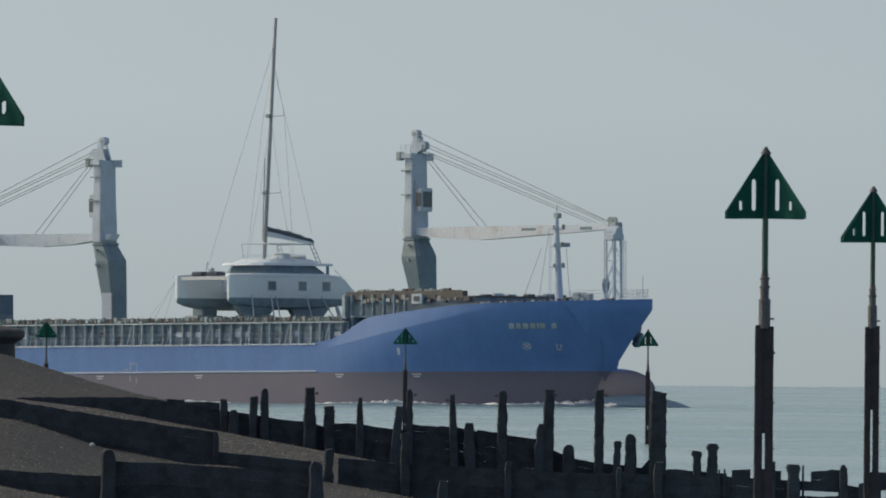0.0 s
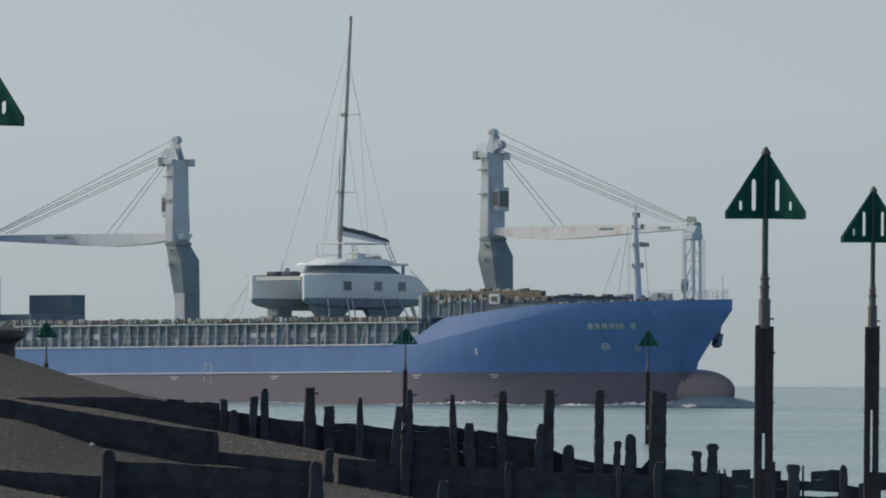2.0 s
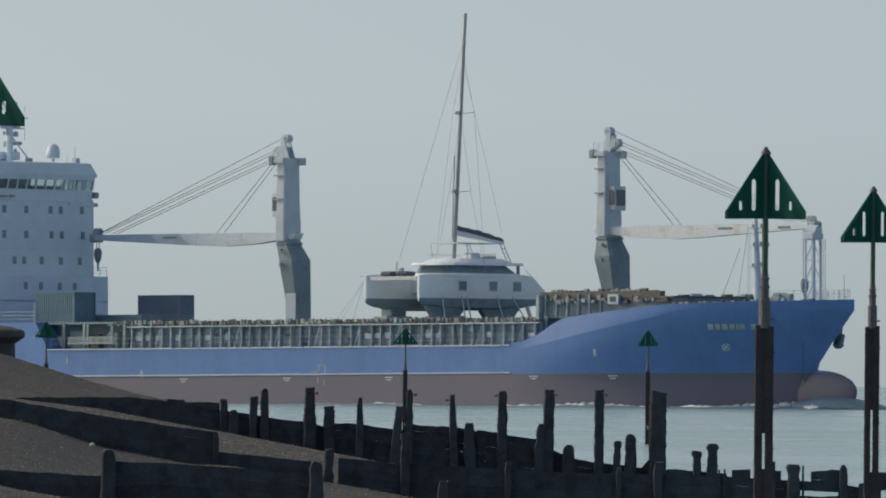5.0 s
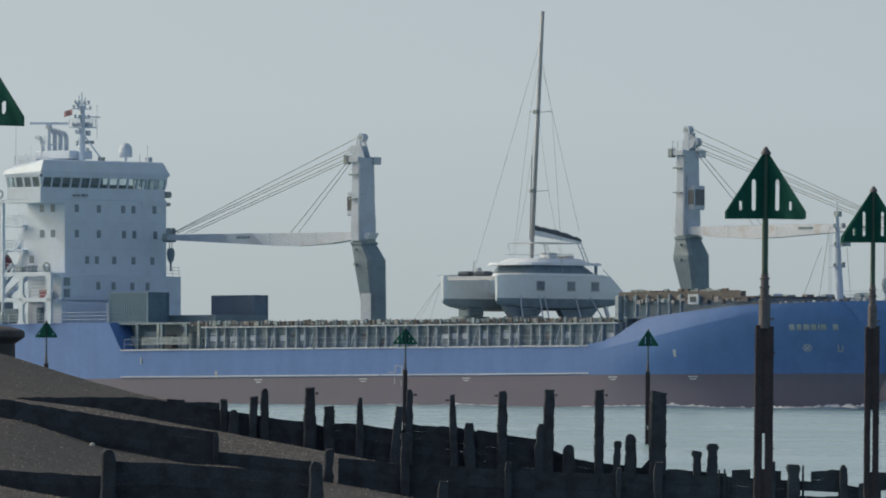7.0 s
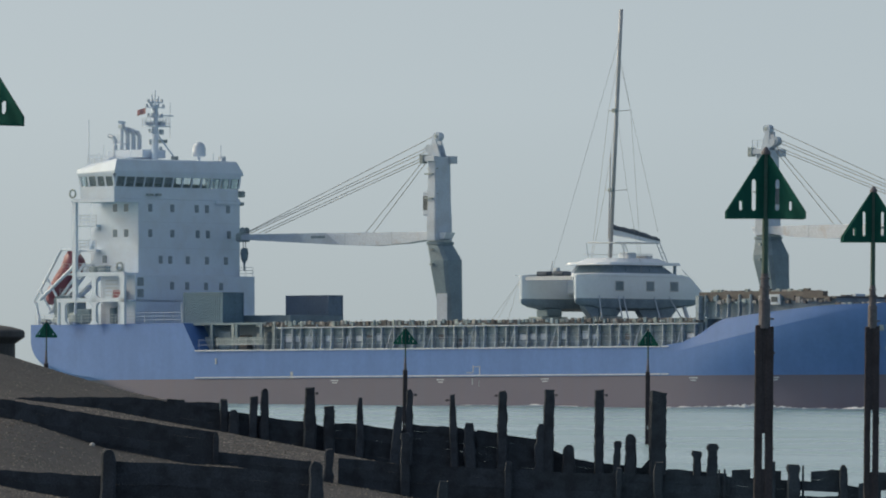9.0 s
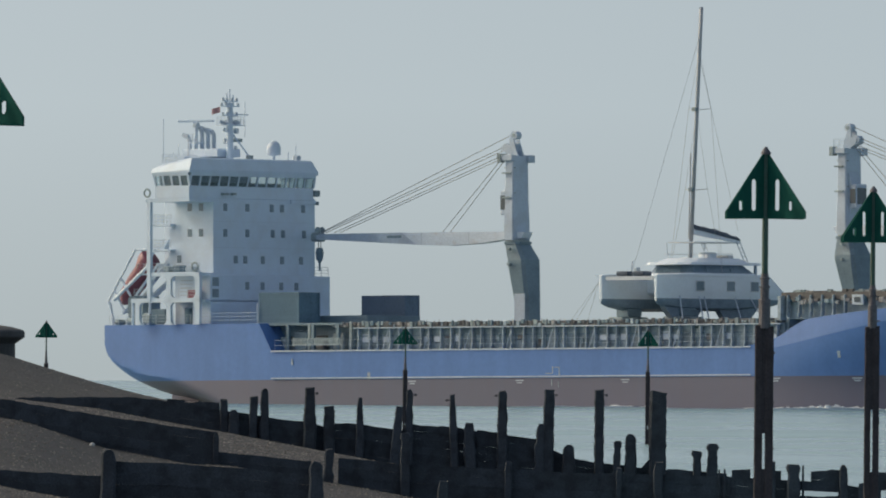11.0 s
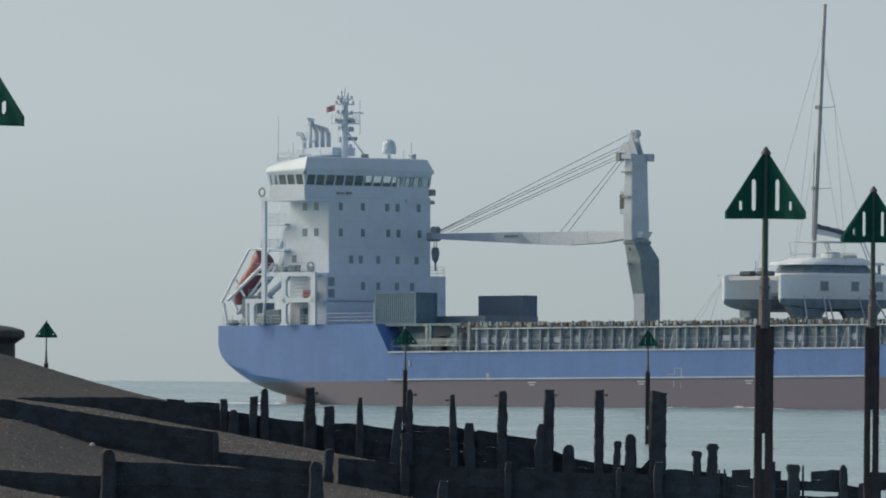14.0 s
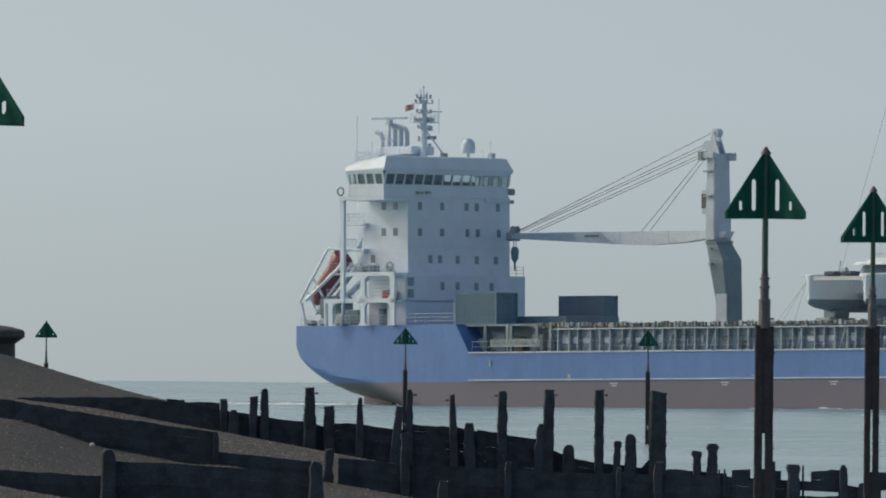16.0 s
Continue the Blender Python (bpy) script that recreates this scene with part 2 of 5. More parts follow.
def beach_z(x, y):
    """Height of the shingle: it falls to the right, dips towards the viewer and banks up round the concrete drum."""
    z = 0.2 - 0.17 * x
    if x < -9:
        z = 0.2 + 0.17 * 9 + 0.10 * min(-9 - x, 12)
    z -= 0.75 * smooth01((318 - y) / 83) + 0.6 * smooth01((220 - y) / 80)
    z += 1.35 * math.exp(-((x + 16) / 5.2) ** 2 - ((y - 414) / 36) ** 2)
    z -= 9.0 * smooth01((y - 432) / 70) * smooth01((x + 700) / 200)
    z += 0.05 * noise.noise(Vector((x * 0.35, y * 0.08, 0))) + 0.02 * noise.noise(Vector((x * 1.5, y * 0.3, 4)))
    g = math.exp(-((y - 278) / 22) ** 2)
    z += g * (0.2 * smooth01((-7.7 - x) / 1.6) - 0.16 * smooth01((x + 8.2) / 1.2) * smooth01((-4.6 - x) / 0.8))
    k = smooth01((95 - y) / 60) * smooth01((x + 120) / 60) * smooth01((70 - x) / 50)
    z = z * (1 - k) + 1.15 * k
    return max(z, -3.0)


def build_beach():
    xs = [-3000, -1200, -500, -200, -100, -60, -40, -28] + [-22 + 0.4 * i for i in range(96)] + [20, 30, 45, 60, 80]
    ys = [-400, -200, -100, -40, 0, 20, 35, 50, 65, 80, 95, 110, 130] + [150 + 3 * i for i in range(116)] + [520, 560, 640, 900, 2000, 4000]
    bm = bmesh.new()
    grid = [[bm.verts.new((x, y, beach_z(x, y))) for x in xs] for y in ys]
    for r0, r1 in zip(grid, grid[1:]):
        for i in range(len(xs) - 1):
            bm.faces.new((r0[i], r0[i + 1], r1[i + 1], r1[i]))
    tagged(part("ground", bm, SHINGLE, smooth=True), "dark brown shingle beach sloping down to the sea", "beach", kind="structure")


# ---- groynes ----
def worn_post(x, y, z0, z1, w, seed, lean=0.0, style="flat", base=None, gnaw=0.09):
    """A squared pile, gnawed along its sides; w: width of its head, base: width where it meets the planks; style: how its top has worn."""
    rnd = random.Random(seed)
    base = base or w
    rings, n = [], max(8, int((z1 - z0) / 0.06))
    gnaw *= 1.9 if style == "chew" else 1.0
    for i in range(n + 1):
        k = i / n
        z = z0 + (z1 - z0) * k
        d = z1 - z
        s = w + (base - w) * min(1.0, d / 0.95)
        lo = gnaw * (noise.noise(Vector((seed * 1.7, z * 3.1, 0))) + 0.6 * noise.noise(Vector((seed * 0.9, z * 9.0, 3))))
        hi = gnaw * (noise.noise(Vector((seed * 1.3, z * 3.4, 7))) + 0.6 * noise.noise(Vector((seed * 2.1, z * 8.0, 5))))
        left, right = s * (0.5 + lo), s * (0.5 + hi)
        if style == "round" and d < 0.16:
            q = math.sqrt(max(0.0, 1 - ((0.16 - d) / 0.16) ** 2)) * 0.55 + 0.45
            left, right = left * q, right * q
        elif style == "point" and d < 0.2:
            left *= 0.45 + 0.55 * d / 0.2
        elif style == "chew" and d < 0.14:
            left *= 0.55 + 0.45 * d / 0.14
        elif style == "knob":
            q = 1.12 if 0.02 < d < 0.16 else 0.86 if d < 0.34 else 1.0
            left, right = left * q, right * (q if d > 0.02 else 0.8)
        elif style == "head":
            right *= 1.16 if d < 0.31 else 0.98
        ox = -lean * d
        cut = 0.28 * min(left, right)
        h = s / 2
        tip = [rnd.uniform(-0.025, 0.02) if i == n else 0 for _ in range(8)]
        slope = -0.09 if style == "head" and i == n else 0.0
        pts = ((-left, -h + cut), (-left + cut, -h), (right - cut, -h), (right, -h + cut), (right, h - cut), (right - cut, h), (-left + cut, h), (-left, h - cut))
        rings.append([(x + ox + px, y + py, z + e + (slope if px > 0 else 0)) for (px, py), e in zip(pts, tip)])
    return loft(rings)


def board(xa, xb, y, line, drop, h, thick, seed, wear):
    """A plank from xa to xb that follows a line of heights, worn along its upper edge."""
    rings, n = [], 14
    for i in range(n + 1):
        x = xa + (xb - xa) * i / n
        z = lerp(x, line) - drop
        e = wear * (noise.noise(Vector((x * 2.3, seed * 0.37, 0))) + 0.7 * noise.noise(Vector((x * 8.0, seed * 0.71, 2)))) - 0.3 * wear
        rings.append([(x, y - thick / 2, z + e), (x, y + thick / 2, z + e - 0.01), (x, y + thick / 2, z - h), (x, y - thick / 2, z - h + 0.006 * noise.noise(Vector((x * 5.0, seed * 0.53, 9))))])
    return loft(rings)


def build_groyne(y, tops, posts, label, seed, bay=1.5, depth=0.9):
    """tops: runs of planking as (points of (x, height), rows of planks or 0 for all); posts: (x, height, width, width below, lean, style, side of its bolt)."""
    g = thing("groyne", label, "groyne", "timber groynes on the beach", pose(0, y, 0))
    rnd = random.Random(seed)
    k = seed * 1000
    for run, most in tops:
        x0, x1 = run[0][0], run[-1][0]
        n = max(1, round((x1 - x0) / bay))
        for i in range(n):
            xa, xb = x0 + (x1 - x0) * i / n, x0 + (x1 - x0) * (i + 1) / n
            floor = min(beach_z(xa, y), beach_z(xb, y)) - 0.25
            row = 0
            while max(lerp(xa, run), lerp(xb, run)) - row * 0.2 > floor and row < (most or depth / 0.2 + 6):
                k += 1
                dy = rnd.uniform(-0.02, 0.02)
                part("plank", board(xa - 0.01, xb + 0.01, dy, run, row * 0.2, 0.202, 0.075, k, 0.03 if row == 0 else 0.006), TIMBER, g)
                row += 1
    for x, z1, w, below, lean, style, bolt in posts:
        k += 1
        z0 = min(beach_z(x, y), 0) - 0.6
        part("post", worn_post(x, -0.04 - below / 2, z0, z1, w, k, lean, style, below), TIMBER, g)
        if bolt:
            e = x + bolt * w * 0.4
            part("bolt", tube((e, -0.04 - w / 2, z1 - 0.14), (e + bolt * 0.13, -0.04 - w / 2, z1 - 0.14), 0.016, seg=6), GALV, g)
            part("bolt", tube((e + bolt * 0.07, -0.04 - w / 2, z1 - 0.14), (e + bolt * 0.1, -0.04 - w / 2, z1 - 0.14), 0.04, seg=6), GALV, g)
    return g


def build_groynes():
    far = build_groyne(357, [([(-14.2, 1.99), (-11.1, 2.05), (-9.4, 2.08), (-8.37, 2.1), (-7.2, 1.99), (-6.42, 1.88), (-5.66, 1.74), (-4.88, 1.64), (-4.5, 1.57), (-3.68, 1.48), (-3.11, 1.38)], 0),
                             ([(-3.1, 1.43), (-2.83, 1.46), (-2.05, 1.42), (-1.3, 1.31), (-0.9, 1.30)], 0), ([(-0.9, 1.47), (0.13, 1.38), (0.88, 1.29), (1.48, 1.23), (1.75, 1.17), (2.8, 1.06)], 0),
                             ([(2.8, 0.80), (2.99, 0.78), (3.56, 0.56), (4.06, 0.49), (4.78, 0.41), (5.52, 0.31), (6.48, 0.29), (7.55, 0.22)], 0),
                             ([(-7.26, 2.06), (-6.81, 2.05)], 1), ([(-6.81, 1.99), (-5.88, 1.97)], 2)],
                 [(-5.76, 2.05, 0.19, 0.22, -0.009, "flat", 0), (-5.49, 1.76, 0.26, 0.30, 0.0, "round", 0), (-4.96, 2.13, 0.21, 0.22, 0.034, "flat", 0), (-4.68, 2.34, 0.19, 0.24, 0.0, "round", 0),
                  (-3.48, 2.37, 0.24, 0.34, 0.0, "flat", 1), (-2.97, 1.89, 0.27, 0.30, 0.0, "flat", 0), (-2.16, 2.13, 0.12, 0.22, 0.0, "point", 0), (-1.11, 1.90, 0.18, 0.27, 0.08, "flat", 0),
                  (-0.85, 2.35, 0.18, 0.19, 0.0, "round", 1), (0.28, 2.22, 0.13, 0.22, -0.035, "flat", -1), (0.72, 1.48, 0.28, 0.30, -0.05, "chew", 0), (1.61, 2.35, 0.22, 0.27, 0.0, "round", -1),
                  (2.64, 1.47, 0.22, 0.30, 0.03, "chew", 0), (2.84, 2.38, 0.27, 0.28, 0.0, "flat", 1), (3.37, 0.92, 0.31, 0.39, 0.0, "round", 0), (4.17, 2.39, 0.25, 0.25, 0.0, "flat", 1),
                  (4.67, 1.04, 0.19, 0.21, 0.04, "knob", 0), (5.01, 1.22, 0.27, 0.33, 0.0, "round", 0), (5.72, 2.38, 0.41, 0.46, 0.0, "head", 0), (6.77, 0.80, 0.25, 0.21, 0.0, "knob", 0), (7.18, 0.98, 0.28, 0.28, 0.02, "knob", 0)],
                 "tall worn groyne of tarred planks and posts entering the sea", 11)
    part("brace", prism([(5.25, 0.28), (5.55, 0.28), (5.55, 0.62)], -0.2, -0.08), TIMBER, far)
    build_groyne(290, [([(-13.5, 2.62), (-10.95, 2.35), (-9.49, 2.16), (-8.28, 1.97), (-7.06, 1.78), (-5.84, 1.62), (-4.83, 1.48)], 0), ([(-4.8, 1.04), (-4.38, 1.02), (-3.65, 0.96), (-2.8, 0.89)], 0),
                       ([(-2.2, 0.95), (-1.71, 0.91), (-0.98, 0.84), (0.24, 0.78), (2.67, 0.68), (4.85, 0.66), (6.8, 0.60), (7.62, 0.55)], 0),
                       ([(7.62, 0.54), (8.55, 0.5)], 1), ([(7.62, 0.22), (8.6, 0.22)], 3), ([(8.55, 0.5), (8.98, 0.42)], 0), ([(8.98, 0.40), (9.45, 0.38)], 2),
                       ([(4.85, 0.76), (5.26, 0.76)], 1), ([(6.26, 0.77), (6.64, 0.78)], 1), ([(7.96, 0.76), (8.55, 0.78)], 2), ([(7.15, 0.76), (7.3, 0.75)], 1), ([(9.41, 0.75), (11.2, 0.76)], 2)],
                 [(-4.84, 1.47, 0.12, 0.14, 0, "round", 0), (-2.41, 1.13, 0.19, 0.22, 0, "chew", 0), (-0.77, 1.49, 0.20, 0.20, 0, "knob", 0), (1.44, 0.89, 0.15, 0.15, 0, "chew", 0), (3.82, 0.78, 0.13, 0.14, 0, "chew", 0),
                  (4.66, 0.92, 0.18, 0.2, 0, "chew", 0), (5.98, 0.76, 0.04, 0.05, 0, "flat", 0), (6.09, 0.77, 0.05, 0.06, 0, "point", 0), (7.14, 0.94, 0.08, 0.12, 0, "point", 0), (7.57, 0.89, 0.29, 0.27, 0, "knob", 0),
                  (7.78, 0.86, 0.04, 0.06, 0, "flat", 0), (8.65, 0.88, 0.17, 0.2, 0, "round", 0), (9.02, 0.5, 0.12, 0.16, 0, "chew", 0), (9.62, 0.6, 0.1, 0.12, 0, "flat", 0)],
                 "low timber groyne of dark stacked planks half buried in shingle", 23)
    build_groyne(235, [([(-10.5, 1.18), (-7.68, 1.04), (-6.7, 0.98), (-5.93, 0.95)], 0), ([(-5.75, 1.19), (-4.83, 1.19), (-4.34, 1.15), (-3.55, 1.1), (-2.25, 1.01)], 0)],
                 [(-5.79, 1.4, 0.25, 0.28, 0, "round", 0), (-2.17, 1.22, 0.24, 0.27, 0, "round", 0), (0.03, 0.89, 0.18, 0.2, 0, "chew", 0)],
                 "short timber groyne of black planks with a rounded post", 37)


def build_drum():
    d = lathe([(0.0, -1.5), (1.62, -1.5), (1.6, 0.42), (1.64, 0.46), (1.88, 0.62), (1.9, 0.66), (1.9, 0.8), (1.85, 0.86), (1.5, 0.96), (0.6, 1.08), (0.0, 1.1)], seg=40)
    ob = tagged(part("concrete_drum", d, CONCRETE, smooth=False), "round weathered concrete drum with an overhanging cap on the bank", "concrete base")
    ob.matrix_basis = pose(-15.08, 426, 3.18)


def build_pebbles():
    rnd = random.Random(5)
    verts, faces = [], []
    for i in range(26000):
        if i % 9:
            x, y = rnd.uniform(-11.5, 1.0), rnd.uniform(212, 356)
        else:
            x, y = rnd.uniform(-17, -5), rnd.uniform(356, 440)
        r = rnd.choice((0.012, 0.015, 0.018, 0.022, 0.03))
        a, b, h, t0 = r * rnd.uniform(0.9, 1.6), r * rnd.uniform(0.8, 1.1), r * rnd.uniform(0.4, 0.6), rnd.uniform(0, 3.14)
        z = beach_z(x, y) + h * 0.1
        n = len(verts)
        c, d = math.cos(t0), math.sin(t0)
        verts += [(x + a * c, y + a * d, z), (x - b * d, y + b * c, z), (x - a * c, y - a * d, z), (x + b * d, y - b * c, z), (x, y, z + h), (x, y, z - h)]
        faces += [(n + p, n + q, n + u) for p, q, u in ((0, 1, 4), (1, 2, 4), (2, 3, 4), (3, 0, 4), (1, 0, 5), (2, 1, 5), (3, 2, 5), (0, 3, 5))]
    me = bpy.data.meshes.new("pebble")
    me.from_pydata(verts, [], faces)
    pm = mat("mixed_pebbles", (0.085, 0.075, 0.066), 0.8, var=0.2, scale=2, fine=4)
    n, l = pm.node_tree.nodes, pm.node_tree.links
    geo, rg, sc, bs = n.new("ShaderNodeNewGeometry"), n.new("ShaderNodeMapRange"), n.new("ShaderNodeVectorMath"), n["Principled BSDF"]
    rg.inputs["To Min"].default_value, rg.inputs["To Max"].default_value = 0.8, 4.5
    l.new(geo.outputs["Random Per Island"], rg.inputs["Value"])
    sc.operation = "SCALE"
    l.new(bs.inputs["Base Color"].links[0].from_socket, sc.inputs[0])
    l.new(rg.outputs["Result"], sc.inputs["Scale"])
    l.new(sc.outputs["Vector"], bs.inputs["Base Color"])
    me.materials.append(pm)
    tagged(new("pebble", me), "loose mixed pebbles scattered over the dark shingle", "pebbles", kind="stuff")
    x, y = -7.45, 288.0
    r = bmesh.new()
    bmesh.ops.create_icosphere(r, subdivisions=2, radius=0.06)
    st = tagged(part("stone", r, mat("chalk_stone", (0.6, 0.6, 0.58), 0.8, var=0.1)), "single pale chalk stone lying on the shingle", "stone")
    st.matrix_basis = pose(x, y, beach_z(x, y) + 0.03)


# ---- beacons ----
def fin_mesh():
    """A quarter of the topmark: a right-angled plate with one long and one short slot, 0 at its lower inner corner."""
    bm = bmesh.new()
    k = math.sqrt(2)
    W, H, E = 0.445 * k, 0.79, 0.08
    def roof(x):
        return E + (H - E) * (1 - x / W)
    cuts = [0.0, 0.10 * k, 0.156 * k, 0.255 * k, 0.302 * k, W]
    holes = {1: (0.09, 0.455), 3: (0.09, 0.21)}
    def piece(x0, x1, lo, hi0, hi1):
        pts = [(x0, lo), (x1, lo), (x1, hi1), (x0, hi0)]
        f = [bm.verts.new((x, -0.004, z)) for x, z in pts]
        b = [bm.verts.new((x, 0.004, z)) for x, z in pts]
        bm.faces.new(f)
        bm.faces.new(b[::-1])
        for i in range(4):
            j = (i + 1) % 4
            bm.faces.new((f[i], b[i], b[j], f[j]))
    for i, (x0, x1) in enumerate(zip(cuts, cuts[1:])):
        if i in holes:
            lo, hi = holes[i]
            m = (x1 - x0) * 0.2
            piece(x0, x1, 0, lo, lo)
            piece(x0, x1, hi, roof(x0), roof(x1))
            for xa, xb, at, sgn in ((x0, x0 + m, lo, 1), (x1 - m, x1, lo, 1), (x0, x0 + m, hi, -1), (x1 - m, x1, hi, -1)):
                piece(xa, xb, min(at, at + sgn * m), max(at, at + sgn * m), max(at, at + sgn * m))
        else:
            piece(x0, x1, 0, roof(x0), roof(x1))
    return bm


def build_beacon(x, y, foot, slot, label, base=-0.9, tilt=0.0, turn=0.0):
    """foot: height of the topmark's lower edge; slot: heights between which the two timbers of the pile stand apart."""
    b = thing("beacon", label, "beacon", "green groyne beacons", pose(x, y, 0, 0, tilt, turn))
    mesh = None
    for i in range(4):
        if mesh is None:
            f = part("fin", fin_mesh(), GREEN, b)
            mesh = f.data
        else:
            f = new("fin", mesh)
            f.parent = b
        f.matrix_basis = pose(0, 0, foot, 0, 0, 45 + 90 * i) @ pose(0.012, 0, 0)
    part("cap", lathe([(0.0, foot + 0.83), (0.02, foot + 0.82), (0.055, foot + 0.765), (0.06, foot + 0.74), (0.0, foot + 0.735)], seg=12), GALV, b)
    part("pole", tube((0, 0, foot - 0.66), (0, 0, foot + 0.74), 0.036, seg=12), BPOLE, b)
    part("sleeve", lathe([(0.0, foot - 0.93), (0.05, foot - 0.93), (0.05, foot - 0.80), (0.062, foot - 0.795), (0.062, foot - 0.775), (0.047, foot - 0.77), (0.047, foot - 0.70), (0.058, foot - 0.695), (0.058, foot - 0.68), (0.042, foot - 0.67), (0.042, foot - 0.63), (0.0, foot - 0.63)], seg=12), GALV, b)
    part("socket", lathe([(0.0, foot - 1.26), (0.068, foot - 1.26), (0.068, foot - 0.935), (0.06, foot - 0.92), (0.0, foot - 0.92)], seg=12), GALV, b)
    part("bolt", tube((0.03, 0, foot - 1.15), (0.11, 0, foot - 1.15), 0.012, seg=6), GALV, b)
    top = foot - 1.24
    for s in (-1, 1):
        part("timber", worn_post(s * 0.062, 0, base, top, 0.092, int(abs(x) * 10) + s, 0, "flat", None, 0.035), PILE, b)
    part("packing", boxm((-0.03, -0.035, slot[1]), (0.03, 0.035, top - 0.02)), PILE, b)
    part("packing", boxm((-0.03, -0.035, base), (0.03, 0.035, slot[0])), PILE, b)
    for z in (top - 0.3, top - 0.87, top - 1.4):
        part("bolt", tube((0.09, 0, z), (0.125, 0, z), 0.012, seg=6), GALV, b)
    return b


def build_beacons():
    build_beacon(3.70, 155, 4.575, (1.70, 2.11), "green slotted triangular topmark on a pole above a dark twin-timber pile")
    build_beacon(6.31, 198, 4.747, (1.38, 2.29), "green slotted triangular topmark on a slim pole and split dark pile", turn=1)
    build_beacon(-4.04, 115, 4.845, (2.0, 2.8), "near green slotted triangular topmark on a pole above the shingle", base=-0.3, turn=1)
    build_beacon(-1.77, 650, 4.20, (0.2, 0.4), "distant green triangular topmark standing in the sea", turn=20)
    build_beacon(9.92, 650, 4.22, (0.2, 0.4), "distant slotted green topmark standing in the sea", turn=4)
    build_beacon(-19.07, 650, 4.37, (0.2, 0.4), "distant green topmark behind the shingle bank", turn=12)


# ---- the ship: x forward, y to port, z up from the waterline, x = 0 at the wheelhouse front ----
SHEER = [(-17, 8.45), (10.0, 8.45), (11.8, 5.45), (76, 5.45), (79, 5.9), (81, 6.6), (82.5, 7.5), (84, 8.2), (87, 8.6), (90, 8.9), (97, 9.55), (106, 9.85), (116, 10.05)]


def knuckle(a):
    """Height of the crease below the raked forecastle plating."""
    return 5.25 + (a - 80) * 0.19


def hull_half(a, z):
    full = 10.6
    if a > 70:
        zz = max(z, 0.0)
        stem = 109.8 + 5.5 * min(1.0, max(0.0, (zz - 2.2) / 6.7)) ** 1.08
        sh = 77 + 10 * smooth01((zz - 1.0) / 8.0)
        if a > sh:
            k = min(1.0, (a - sh) / (stem - sh))
            full *= max(0.0, 1 - k ** (2.0 + 0.4 * smooth01((zz - 1.0) / 8.0)))
        zk = knuckle(a)
        if 78 < a < 101 and z > zk:
            full -= 0.2 * (z - zk) * smooth01((a - 78) / 2) * smooth01((101 - a) / 5)
    if a < 20:
        k = max(0.0, (20 - a) / 33)
        full *= 1 - 0.16 * k * k
        zb = keel(a)
        q = max(0.0, min(1.0, (z - zb) / (3.0 - 0.6 * k)))
        full *= q ** 0.38
    return full


def keel(a):
    return lerp(a, [(-13.3, 3.9), (-13.0, 3.0), (-12.2, 2.2), (-11.2, 1.7), (-8.75, 0.9), (-6.3, 0.45), (-4, 0.1), (-1, -0.7), (4, -2.6), (8, -4.5), (20, -5.0), (120, -5.0)])


